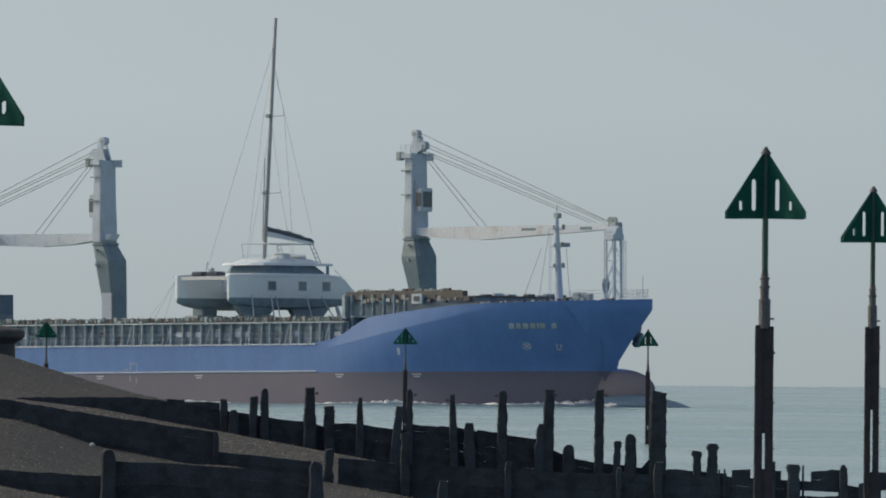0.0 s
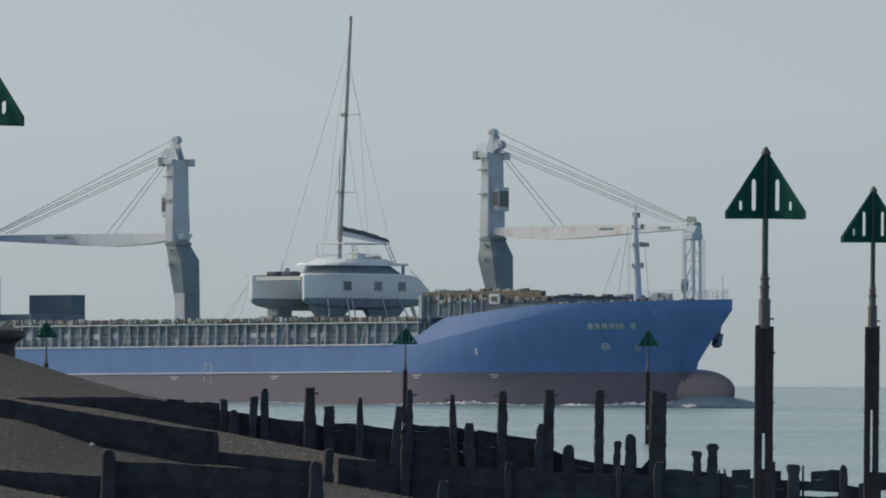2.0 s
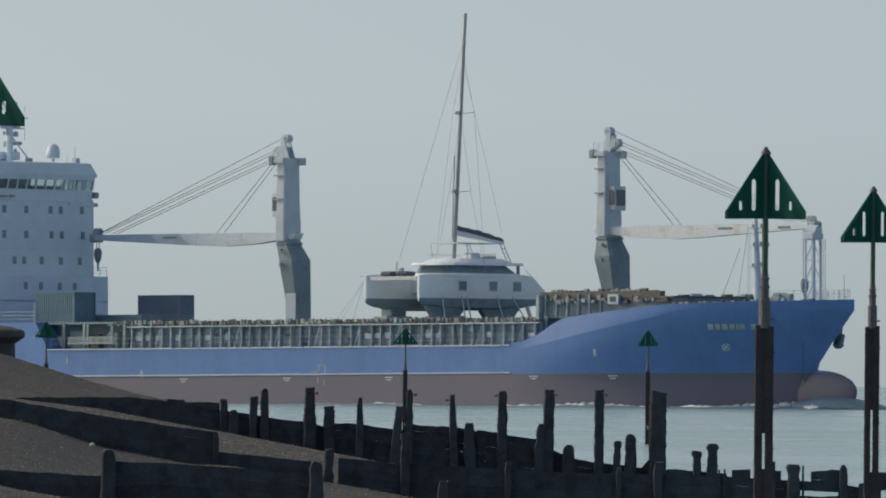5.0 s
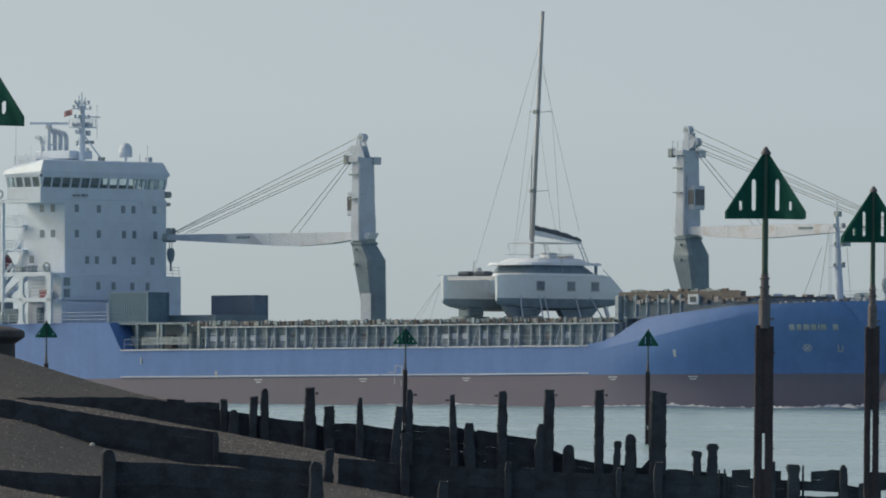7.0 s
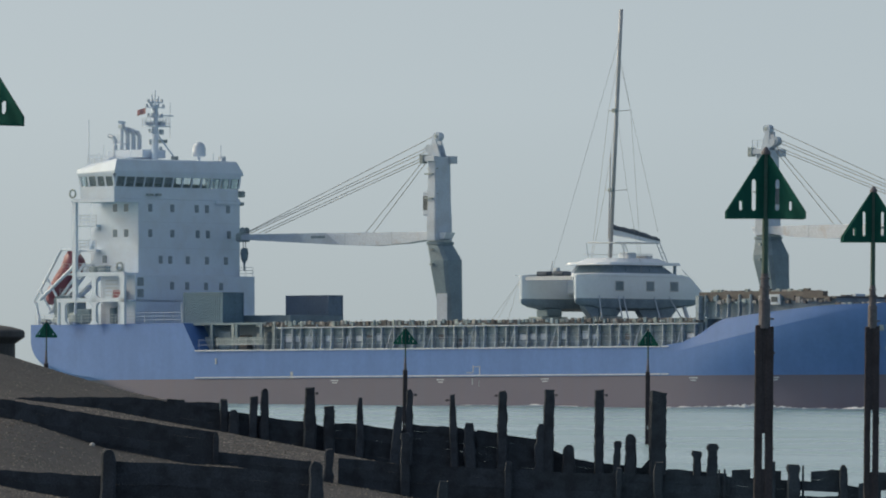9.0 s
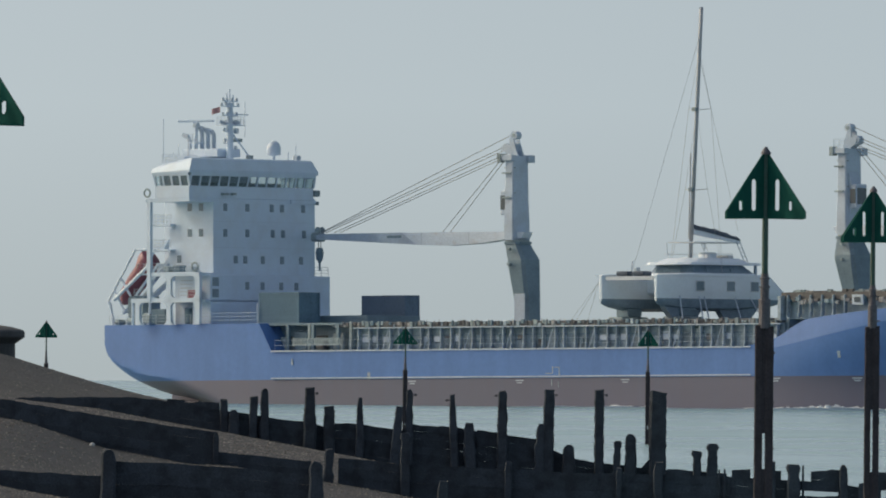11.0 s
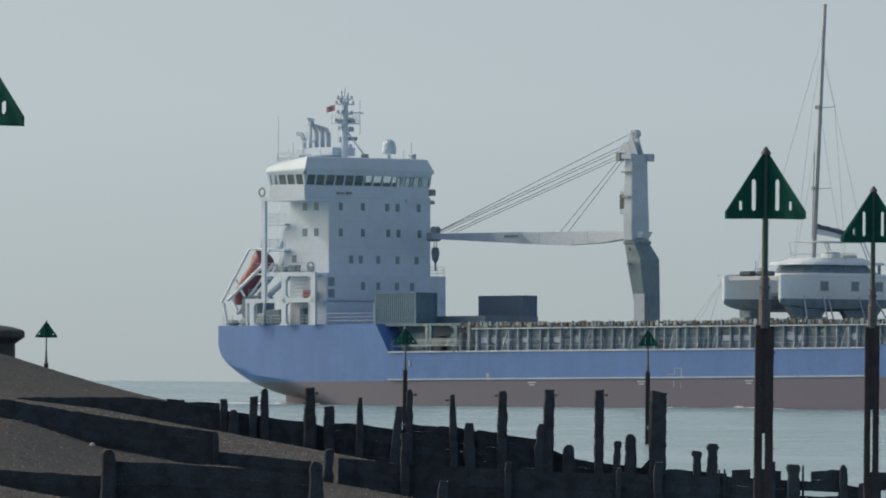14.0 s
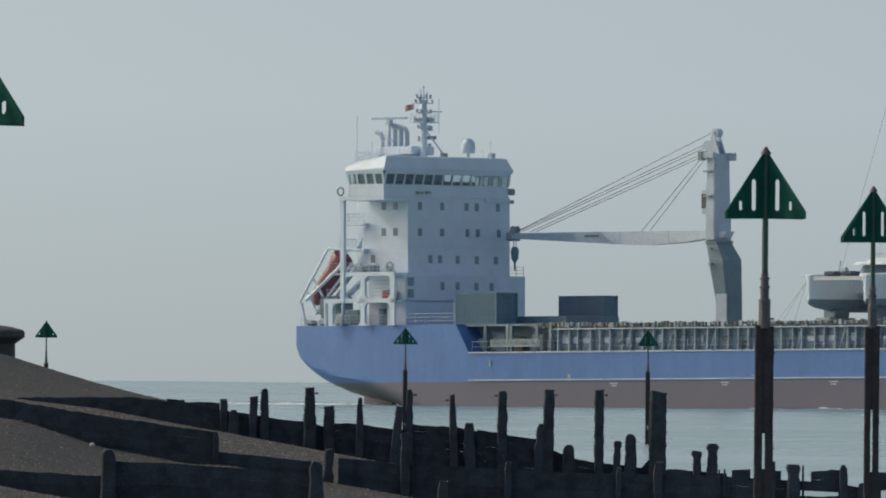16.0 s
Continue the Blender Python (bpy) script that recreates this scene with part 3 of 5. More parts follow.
def build_hull(ship):
    stations = [-13.3, -13.1, -12.8, -12.3, -11.6, -10.8, -10, -9, -8, -7, -6, -4, -2, 2, 6, 10.0, 10.6, 11.2, 11.8, 16, 30, 45, 60, 70, 72, 74, 76, 77.5, 79, 80, 81, 82, 82.5, 83, 84, 85.5, 87, 88.5, 90, 92, 94, 96, 98, 100, 102, 104, 106, 107.5, 109, 110, 111, 112, 113, 114, 114.7, 115.15, 115.29]
    rows = 22
    bm = bmesh.new()
    sides = []
    for sgn in (-1, 1):
        grid = []
        for a in stations:
            top, zb = lerp(a, SHEER), keel(a)
            if a > 109.6:
                zb = 2.2 + 6.7 * ((a - 109.8) / 5.5) ** 0.926 if a > 109.8 else 2.2
            col = []
            for i in range(rows + 1):
                z = top + (zb - top) * i / rows
                if 72 < a < 109:
                    zk = min(max(knuckle(a), zb + 2.0), top - 0.2)
                    z = top + (zk - top) * i / 6 if i <= 6 else zk + (zb - zk) * (i - 6) / (rows - 6)
                col.append(bm.verts.new((a, sgn * hull_half(a, z), z)))
            grid.append(col)
        for g0, g1 in zip(grid, grid[1:]):
            for i in range(rows):
                bm.faces.new((g0[i], g0[i + 1], g1[i + 1], g1[i]))
        sides.append(grid)
    for i in range(len(stations) - 1):
        bm.faces.new((sides[0][i][0], sides[0][i + 1][0], sides[1][i + 1][0], sides[1][i][0]))
        bm.faces.new((sides[0][i][-1], sides[0][i + 1][-1], sides[1][i + 1][-1], sides[1][i][-1]))
    for i in range(rows):
        bm.faces.new((sides[0][0][i], sides[0][0][i + 1], sides[1][0][i + 1], sides[1][0][i]))
    bmesh.ops.remove_doubles(bm, verts=bm.verts[:], dist=0.004)
    hull = part("hull", bm, BLUE, ship, "blue hull with a red underwater band greyed by painted haze")
    for p in hull.data.polygons:
        p.use_smooth = True
    hull.data.set_sharp_from_angle(angle=radians(32))
    vs = hull.data.vertices
    for e in hull.data.edges:
        p, q = vs[e.vertices[0]].co, vs[e.vertices[1]].co
        if 77 < p.x < 100 and 77 < q.x < 100 and abs(p.z - knuckle(p.x)) < 0.01 and abs(q.z - knuckle(q.x)) < 0.01:
            e.use_edge_sharp = True
    # bulb
    rings = []
    for i in range(21):
        k = math.sin(math.pi / 2 * i / 20)
        x = 103 + 12.6 * k
        r = 2.6 * math.sqrt(max(0.0, 1 - max(0.0, (k - 0.45) / 0.55) ** 2.4)) * min(1.0, 0.55 + 0.8 * k) + 0.02
        rings.append([(x, 0.38 * r * math.cos(2 * math.pi * j / 20), -0.25 + 0.55 * k + 1.0 * r * math.sin(2 * math.pi * j / 20)) for j in range(20)])
    part("bulbous_bow", loft(rings), BLUE, ship, "red bulbous bow greyed by painted haze", smooth=True)
    part("rudder", prism([(-11.2, 1.7), (-7.4, 1.9), (-7.0, -4.0), (-11.0, -4.0)], -0.3, 0.3), BLUE, ship, "red rudder blade greyed by painted haze")
    # rubbing strakes, white, in lengths with small gaps
    for z, h in ((2.56, 0.13), (5.45, 0.15)):
        x = 11.9
        while x < 77:
            e = min(x + 9.2, 77.4)
            part("rubbing_strake", boxm((x, -10.72, z - h / 2), (e - 0.15, -10.55, z + h / 2)), RAIL, hull)
            part("rubbing_strake", boxm((x, 10.55, z - h / 2), (e - 0.15, 10.72, z + h / 2)), RAIL, hull)
            x = e
    return hull


def B(lo, hi, name, material, parent, label="", bevel=0.0):
    """A box part between two corners given as (forward, to starboard, up)."""
    return part(name, boxm((lo[0], -hi[1], lo[2]), (hi[0], -lo[1], hi[2]), bevel), material, parent, label)


def T(p, q, r, name, material, parent, label="", r2=None, seg=8):
    return part(name, tube((p[0], -p[1], p[2]), (q[0], -q[1], q[2]), r, r2, seg), material, parent, label)


def same(ob, parent, m):
    """One more object on the mesh of ob."""
    o = new(ob.name.split(".")[0], ob.data)
    o.parent = parent
    o.matrix_basis = m
    return o


def rail(points, parent, height=1.05, gap=1.5, name="guard_rail", rails=3, r=0.03):
    """A tubular guard rail along points on a deck, (forward, to starboard, up)."""
    bm = bmesh.new()
    for p, q in zip(points, points[1:]):
        p, q = Vector((p[0], -p[1], p[2])), Vector((q[0], -q[1], q[2]))
        n = max(1, round((q - p).length / gap))
        for i in range(n + 1):
            c = p.lerp(q, i / n)
            add_tube(bm, c, c + Vector((0, 0, height)), r, seg=5)
        for k in range(rails):
            h = Vector((0, 0, height * (k + 1) / rails))
            add_tube(bm, p + h, q + h, r * 0.8, seg=5)
    return part(name, bm, RAIL, parent)


def build_deck(ship):
    # midship hatch: coaming, its flange, stays and the covers on top
    coam = B((22, -8.4, 5.4), (80, 8.4, 7.95), "hatch_coaming", STEEL, ship, "grey-green hatch coaming with pale stays")
    for side in (1, -1):
        lo, hi = sorted((side * 8.4, side * 9.15))
        B((22, lo, 7.78), (80, hi, 7.9), "flange", RAIL, coam)
    first = None
    n = 41
    for side in (1, -1):
        for i in range(n):
            x = 22.6 + i * 1.415 + 0.16 * math.sin(i * 2.4)
            if first is None:
                bm = bmesh.new()
                add_box(bm, (0, 0, 0), (0.15, 0.5, 2.3), None, 0.02)
                add_box(bm, (0, -0.22, -0.95), (0.17, 0.25, 0.4), None, 0.02)
                first = part("stay", bm, STAY, coam)
                first.matrix_basis = pose(x, -side * 8.7, 6.62)
            else:
                same(first, coam, pose(x, -side * 8.7, 6.62, 0, 0, 0 if side > 0 else 180))
    # lockers, reels and gear between the stays
    rnd = random.Random(8)
    for i in range(0, n - 1):
        x = 22.9 + i * 1.415
        q = rnd.random()
        if q < 0.3:
            B((x, 8.42, 6.3), (x + 0.95, 8.62, 6.3 + rnd.uniform(0.5, 0.9)), "locker", RAIL, coam, "", 0.04)
        elif q < 0.7:
            z = rnd.uniform(5.7, 6.8)
            B((x + 0.1, 8.42, z), (x + rnd.uniform(0.5, 1.0), 8.6, z + rnd.uniform(0.3, 0.9)), "deck_gear", rnd.choice((CREAM, STEEL, RUST, PEDESTAL, PEDESTAL)), coam, "", 0.05)
        if i % 4 == 2:
            T((x + 0.1, 8.75, 5.5), (x + 0.9, 8.75, 7.7), 0.05, "strut", RAIL, coam)
    T((22, 8.7, 7.0), (80, 8.7, 7.0), 0.04, "pipe", PEDESTAL, coam)
    for i in range(10):
        x = 22.1 + i * 5.78
        B((x, -8.55, 7.96), (x + 5.7, 8.55, 8.22), "hatch_cover", RUST, ship, "rust-stained steel hatch cover", 0.04)
    # lashing gear, stowed along the edge in front of the covers
    B((19.0, 8.56, 7.92), (79.4, 8.72, 8.42), "gear_rack", RUST, ship, "rusty rack of stowed lashing gear", 0.02)
    x = 19.0
    while x < 79.2:
        w = rnd.uniform(0.16, 0.5)
        z = 7.92 + rnd.choice((0, 0.05, 0.2))
        B((x, 8.7, z), (x + w, 8.9 + rnd.uniform(-0.05, 0.1), min(z + rnd.uniform(0.25, 0.7), rnd.uniform(8.44, 8.6))), "lashing_gear", rnd.choice((RUST, RUST, STEEL, STEEL, PEDESTAL, CREAM, STAY)), ship, "", 0.05)
        if rnd.random() < 0.3:
            T((x, 8.92, 8.0), (x + rnd.uniform(-0.3, 0.4), 8.92, 8.6), 0.035, "lashing_rod", rnd.choice((CREAM, RUST)), ship, seg=5)
        x += w + rnd.uniform(0.0, 0.3)
    rail([(12.2, 10.4, 5.5), (78, 10.4, 5.5)], ship, 1.1, 2.6, "guard_rail", 2, 0.02)
    rail([(12.2, -10.4, 5.5), (78, -10.4, 5.5)], ship, 1.1, 2.6, "guard_rail", 2, 0.02)
    # raised forward hatch
    fore = B((80.2, -8.0, 8.3), (97.5, 8.0, 10.3), "forward_coaming", STEEL, ship, "raised forward hatch coaming with ochre edge")
    B((79.6, -8.45, 10.3), (97.8, 8.45, 10.5), "coaming_edge", OCHRE, fore)
    B((79.6, 7.6, 10.5), (96.0, 8.45, 11.05), "coaming_edge", OCHRE, fore)
    for i, (x, h) in enumerate(((0.4, 0.3), (2.3, 0.5), (3.6, 0.22), (5.7, 0.42), (8.8, 0.3), (10.9, 0.45), (13.0, 0.25))):
        B((97.0, x - 7.4, 10.5), (97.7, x - 6.2 + 0.2 * (i % 3), 10.5 + h * 0.6), "deck_gear", (RUST, STEEL, RAIL)[i % 3], fore, "", 0.03)
    for i in range(6):
        x = 80.6 + i * 1.5
        same(first, fore, pose(x, -8.5, 9.62))
    B((79.7, -8.0, 5.5), (80.3, 8.0, 8.4), "end_bulkhead", STEEL, fore)
    B((79.7, 8.2, 8.2), (80.1, 9.2, 10.7), "end_post", STAY, fore)
    x = 81.0
    while x < 112.5:
        w, h = rnd.uniform(0.25, 0.8), rnd.uniform(0.08, 0.3)
        if x < 95.2:
            lo = (x, 7.9, 11.05)
        else:
            lo = (x, hull_half(x, lerp(x, SHEER)) - 0.75, lerp(x, SHEER) - 0.02)
        if x < 95.2 or (x > 98 and lo[1] > 0.5):
            B(lo, (x + w, lo[1] + 0.4, lo[2] + h), "deck_gear", rnd.choice((RUST, OCHRE, STEEL, STEEL, CREAM)), ship, "", 0.03)
        x += w + rnd.uniform(0.0, 0.3)
    x = 80.4
    while x < 97.0:
        w = rnd.uniform(0.25, 0.7)
        z = rnd.uniform(9.75, 10.15)
        B((x, 8.3, z), (x + w, 8.7, z + rnd.uniform(0.25, 0.6)), "lashing_gear", rnd.choice((RUST, OCHRE, STEEL, CREAM, PEDESTAL)), fore, "", 0.05)
        x += w + rnd.uniform(0.0, 0.35)
    B((89.3, 8.72, 9.7), (90.7, 8.95, 10.75), "vent_box", RAIL, fore)
    B((89.6, 8.94, 9.95), (90.4, 9.0, 10.5), "vent_opening", CABGLASS, fore)
    # break of the poop: deck store coloured dark for recess shade, pillars, stowed gangway
    store = B((10.05, -9.0, 5.4), (21.8, 7.2, 8.2), "deck_store", PEDESTAL, ship, "deck store at the break of the poop, coloured dark for recess shade", 0.05)
    B((10.05, -9.0, 8.2), (20.4, 8.9, 8.45), "shelter_deck", PEDESTAL, store)
    for x0, z0, w, h, m in ((11.0, 5.5, 1.3, 1.5, STEEL), (12.9, 5.5, 1.9, 2.1, PEDESTAL), (15.9, 5.5, 1.2, 1.6, RUST), (18.3, 5.5, 1.6, 1.9, STEEL), (20.4, 5.5, 1.0, 1.2, PEDESTAL)):
        B((x0, 7.2, z0), (x0 + w, 8.1, z0 + h), "deck_machine", m, store, "", 0.12)
    for x, m in ((12.6, PEDESTAL), (15.6, STEEL), (16.1, PEDESTAL), (19.6, PEDESTAL), (21.4, STEEL)):
        B((x, 8.7, 5.45), (x + 0.35, 9.0, 8.3), "pillar", m, store)
    B((11.6, -5.6, 8.45), (19.0, 3.2, 9.3), "stowed_cover", PEDESTAL, store, "", 0.06)
    gang = B((14.0, 9.4, 6.05), (20.6, 9.7, 6.2), "gangway", STEEL, ship, "pale aluminium gangway stowed along the side")
    for i in range(27):
        x = 14.0 + i * 0.25
        B((x, 9.5, 6.2), (x + (0.14 if i % 4 else 0.2), 9.6, 6.75), "baluster", STEEL, gang)
    B((14.0, 9.48, 6.75), (20.6, 9.62, 6.85), "handrail", STEEL, gang)
    rail([(1.6, 10.2, 8.45), (9.9, 10.4, 8.45)], ship, 1.15, 1.4)
    rail([(-12.5, 9.0, 8.45), (-5.2, 9.8, 8.45)], ship, 1.0, 1.4)
    T((9.6, 10.2, 8.45), (9.6, 10.2, 10.6), 0.06, "deck_post", RAIL, ship)
    # forecastle
    rail([(106.5, 4.9, 9.86), (111, 2.9, 9.95), (115.0, 0.4, 10.0), (111, -2.9, 9.95), (106.5, -4.9, 9.86)], ship, 1.05, 1.1)
    T((113.0, -1.2, 10.0), (113.0, -1.2, 12.6), 0.035, "flagstaff", RAIL, ship)
    bm = bmesh.new()
    add_box(bm, (0, 0, 0), (2.0, 0.7, 0.9), None, 0.15)
    add_tube(bm, (-0.6, -0.9, 0.1), (-0.6, 0.9, 0.1), 0.5, seg=12)
    w = part("windlass", bm, STEEL, ship, "dark anchor windlass")
    w.matrix_basis = pose(107.5, -1.8, 10.2)


def build_marks(ship):
    """Lettering as plain bars, thruster and bulb signs, draught and load line marks on the starboard side."""
    ca, sa = math.cos(radians(39.98)), math.sin(radians(39.98))
    def on_hull(c, z):
        a = 80.0
        while a < 112 and a * ca - hull_half(a, z) * sa < c:
            a += 0.02
        return a
    def plate(c, z, w, h, name, mt=RAIL):
        """A plate on the flare: c is its place along the line of sight's cross axis."""
        a = on_hull(c, z)
        p = Vector((a, -hull_half(a, z), z))
        du = (Vector((a + 0.4, -hull_half(a + 0.4, z), z)) - p).normalized()
        dv = (Vector((a, -hull_half(a, z + 0.4), z + 0.4)) - p).normalized()
        nn = du.cross(dv).normalized()
        dv = nn.cross(du)
        rot = Matrix((du, dv, nn)).transposed().to_4x4()
        bm = bmesh.new()
        if name == "ring":
            for i in range(16):
                t0, t1 = 2 * math.pi * i / 16, 2 * math.pi * (i + 1) / 16
                add_tube(bm, (w * math.cos(t0), h * math.sin(t0), 0), (w * math.cos(t1), h * math.sin(t1), 0), 0.05, seg=4)
            for t0 in (0.8, 2.4):
                add_tube(bm, (w * math.cos(t0), h * math.sin(t0), 0), (-w * math.cos(t0), -h * math.sin(t0), 0), 0.07, seg=4)
        else:
            add_box(bm, (0, 0, 0), (w, h, 0.05))
        ob = part(name, bm, mt, ship)
        ob.matrix_basis = Matrix.Translation(p + nn * 0.03) @ rot
        return ob
    for i, wd in enumerate((0.58, 0.5, 0.62, 0.58, 0.2, 0.6, 0.0, 0.55)):
        if wd:
            c = 73.35 + (0, 0.74, 1.48, 2.24, 2.78, 3.28, 0, 4.52)[i]
            plate(c, 7.22, wd, 0.66, "name_bar", STAY)
    plate(75.0, 5.08, 0.42, 0.42, "ring")
    bm_c = 78.35
    plate(bm_c - 0.15, 5.05, 0.16, 0.75, "bulb_sign", STAY)
    plate(bm_c + 0.1, 4.72, 0.5, 0.14, "bulb_sign", STAY)
    plate(bm_c + 0.28, 5.05, 0.14, 0.5, "bulb_sign", STAY)
    plate(61.3, 4.6, 0.32, 0.75, "pilot_sign")
    # draught figures and load line, small and faint
    for a, z, w, h in ((25.5, 2.75, 0.36, 0.75), (14.8, 4.3, 0.2, 0.62), (50.2, 2.85, 0.9, 0.1), (50.7, 3.25, 0.12, 0.7), (51.6, 3.0, 0.12, 0.9), (51.2, 3.5, 0.9, 0.08), (50.6, 1.9, 0.12, 0.7), (51.5, 1.7, 0.1, 0.6)):
        B((a - w / 2, 10.58, z - h / 2), (a + w / 2, 10.63, z + h / 2), "draught_mark", STAY, ship)
    for c in (54.9, 63.2):
        plate(c, 2.15, 1.1, 0.12, "tug_mark")
        plate(c, 1.9, 0.7, 0.12, "tug_mark")
    for a in (31.5, 46.2, 60.5):
        B((a - 0.55, 10.58, 2.1), (a + 0.55, 10.62, 2.2), "tug_mark", RAIL, ship)
        B((a - 0.35, 10.58, 1.85), (a + 0.35, 10.62, 1.95), "tug_mark", RAIL, ship)
    # anchor in its pocket at the port bow
    bm = bmesh.new()
    add_box(bm, (0, 0, 0.7), (0.35, 0.35, 1.5), None, 0.08)
    add_box(bm, (0, 0, -0.1), (1.4, 0.6, 0.6), None, 0.24)
    for s in (-1, 1):
        add_box(bm, (s * 0.65, 0, 0.3), (0.3, 0.35, 0.95), pose(0, 0, 0, 0, s * 12, 0), 0.08)
    add_box(bm, (0, -0.6, 0.9), (1.3, 1.2, 1.0), None, 0.35)
    an = part("anchor", bm, NAVY, ship, "dark stowed bow anchor")
    an.matrix_basis = pose(111.75, 1.8, 5.45, -8, 0, -30) @ Matrix.Scale(1.3, 4)


def build_superstructure(ship):
    FR = 0.25
    sup = B((-5.2, -10.2, 8.4), (FR, 6.6, 22.2), "superstructure", HOUSE, ship, "tall white accommodation block with rows of windows", 0.04)
    low = B((-0.4, -10.4, 8.4), (2.2, 9.3, 13.75), "lower_deckhouse", HOUSE, ship, "white lower deckhouse", 0.04)
    B((-5.0, -10.3, 8.4), (-0.4, 4.6, 13.7), "engine_casing", HOUSE, low)
    # windows of the front
    bm = bmesh.new()
    add_box(bm, (0, 0, 0), (0.06, 0.62, 0.82), None, 0.02)
    pane = part("window", bm, GLASS, sup, "dark square window")
    rows = ((21.05, (4.65, 1.02, -3.0, -4.7, -8.2)), (18.3, (4.65, 1.02, -3.15, -4.85, -8.35)), (15.45, (2.95, 1.37, -1.52, -4.7, -7.85)))
    once = True
    for z, ss in rows:
        for s in ss:
            m = pose(FR + 0.012, -s, z)
            if once:
                pane.matrix_basis, once = m, False
            else:
                same(pane, sup, m)
    for s in (3.3, 0.8, -2.3, -4.8):
        same(pane, low, pose(2.212, -s - 0.0, 12.6))
    for z in (21.05, 18.3):
        for a in (-3.1, -1.5):
            same(pane, sup, pose(a, -6.61, z, 0, 0, 90))
    same(pane, sup, pose(-4.6, -6.61, 15.5, 0, 0, 90))
    for z in (13.0, 11.75):
        B((2.18, 8.0, z - 0.45), (2.23, 9.0, z + 0.45), "window", GLASS, low)
    B((2.19, -2.5, 8.6), (2.25, 0.9, 9.9), "vent_grille", STEEL, low)
    # horizontal weld lines round the decks
    for z in (13.8, 16.7, 19.5):
        B((FR, -10.2, z), (FR + 0.012, 6.6, z + 0.03), "weld_seam", CRANE, sup)
    rail([(0.4, -9.9, 13.75), (2.1, -10.2, 13.75)], low, 1.0, 0.8)
    # wheelhouse with raked windows and a deep fascia
    wh = B((-4.6, -9.9, 21.95), (0.3, 10.6, 23.3), "wheelhouse", HOUSE, ship, "full-width white wheelhouse with raked windows", 0.05)
    B((-4.6, -9.7, 24.62), (0.4, 10.3, 24.74), "ceiling_plate", HOUSE, wh)
    B((-4.3, -4.6, 23.3), (-4.1, 10.2, 24.6), "aft_bulkhead", HOUSE, wh)
    B((-2.2, -6.5, 23.3), (-1.4, 6.5, 23.75), "console", STEEL, wh)
    roof = loft([[(-4.85, -10.95, 24.7), (0.6, -10.95, 24.7), (0.6, 10.3, 24.7), (-4.85, 10.3, 24.7)],
                 [(-4.85, -10.75, 25.1), (0.65, -10.95, 25.0), (0.65, 10.3, 25.0), (-4.85, 10.1, 25.1)],
                 [(-4.3, -9.8, 25.6), (0.4, -10.3, 26.2), (0.4, 9.5, 26.2), (-4.3, 9.2, 25.6)],
                 [(-4.1, -9.6, 25.7), (0.15, -10.1, 26.3), (0.15, 9.3, 26.3), (-4.1, 9.0, 25.7)]])
    part("roof", roof, HOUSE, wh)
    def rake(z):
        return 0.36 * (z - 23.3) / 1.5
    def raked(y0, y1, z0, z1, x0, thick, name, material):
        return part(name, loft([[(x0 + rake(z0), y0, z0), (x0 + rake(z0), y1, z0), (x0 + rake(z1), y1, z1), (x0 + rake(z1), y0, z1)],
                                [(x0 - thick + rake(z0), y0, z0), (x0 - thick + rake(z0), y1, z0), (x0 - thick + rake(z1), y1, z1), (x0 - thick + rake(z1), y0, z1)]]), material, wh)
    def raked_side(a0, a1, z0, z1, sgn, out, thick, name, material):
        return part(name, loft([[(a0, sgn * (out + rake(z0)), z0), (a1, sgn * (out + rake(z0)), z0), (a1, sgn * (out + rake(z1)), z1), (a0, sgn * (out + rake(z1)), z1)],
                                [(a0, sgn * (out - thick + rake(z0)), z0), (a1, sgn * (out - thick + rake(z0)), z0), (a1, sgn * (out - thick + rake(z1)), z1), (a0, sgn * (out - thick + rake(z1)), z1)]]), material, wh)
    n = 13
    raked(-10.6, 9.9, 24.36, 24.72, 0.36, 0.14, "header", HOUSE)
    for i in range(n):
        y0 = -10.5 + 20.3 * i / n
        o = raked(y0 + 0.09, y0 + 20.3 / n - 0.09, 23.32, 24.36, 0.3, 0.03, "window", PANE)
        o.visible_shadow = False
    for i in range(n + 1):
        y0 = -10.5 + 20.3 * i / n
        raked(y0 - 0.1, y0 + 0.1, 23.3, 24.4, 0.35, 0.2, "mullion", HOUSE)
    for sgn, out in ((-1, 10.6), (1, 9.9)):
        raked_side(-4.7, 0.35, 24.36, 24.72, sgn, out, 0.14, "header", HOUSE)
        for i in range(4):
            a0 = -4.5 + 1.2 * i
            o = raked_side(a0 + 0.12, a0 + 1.08, 23.32, 24.36, sgn, out - 0.05, 0.03, "window", PANE)
            o.visible_shadow = False
        for i in range(5):
            a0 = -4.5 + 1.2 * i
            raked_side(a0 - 0.13, a0 + 0.13, 23.3, 24.4, sgn, out, 0.18, "mullion", HOUSE)
    B((-5.8, 6.0, 21.6), (0.45, 10.75, 21.95), "wing_deck", HOUSE, wh)
    B((-5.2, -10.1, 21.6), (0.45, -6.0, 21.95), "wing_deck", HOUSE, wh)
    B((-5.75, 10.2, 10.9), (-5.25, 10.6, 21.6), "wing_post", HOUSE, ship, "tall white post under the bridge wing")
    B((0.3, 4.6, 22.35), (0.75, 5.4, 22.55), "floodlight", STEEL, wh)
    B((0.3, 3.3, 22.35), (0.7, 3.9, 22.6), "floodlight", STEEL, wh)
    B((-0.2, -10.8, 22.4), (0.6, -9.9, 23.1), "searchlight", STEEL, wh, "", 0.15)
    B((-0.2, -10.7, 21.5), (0.5, -10.1, 21.9), "searchlight", STEEL, wh, "", 0.1)
    bm = bmesh.new()
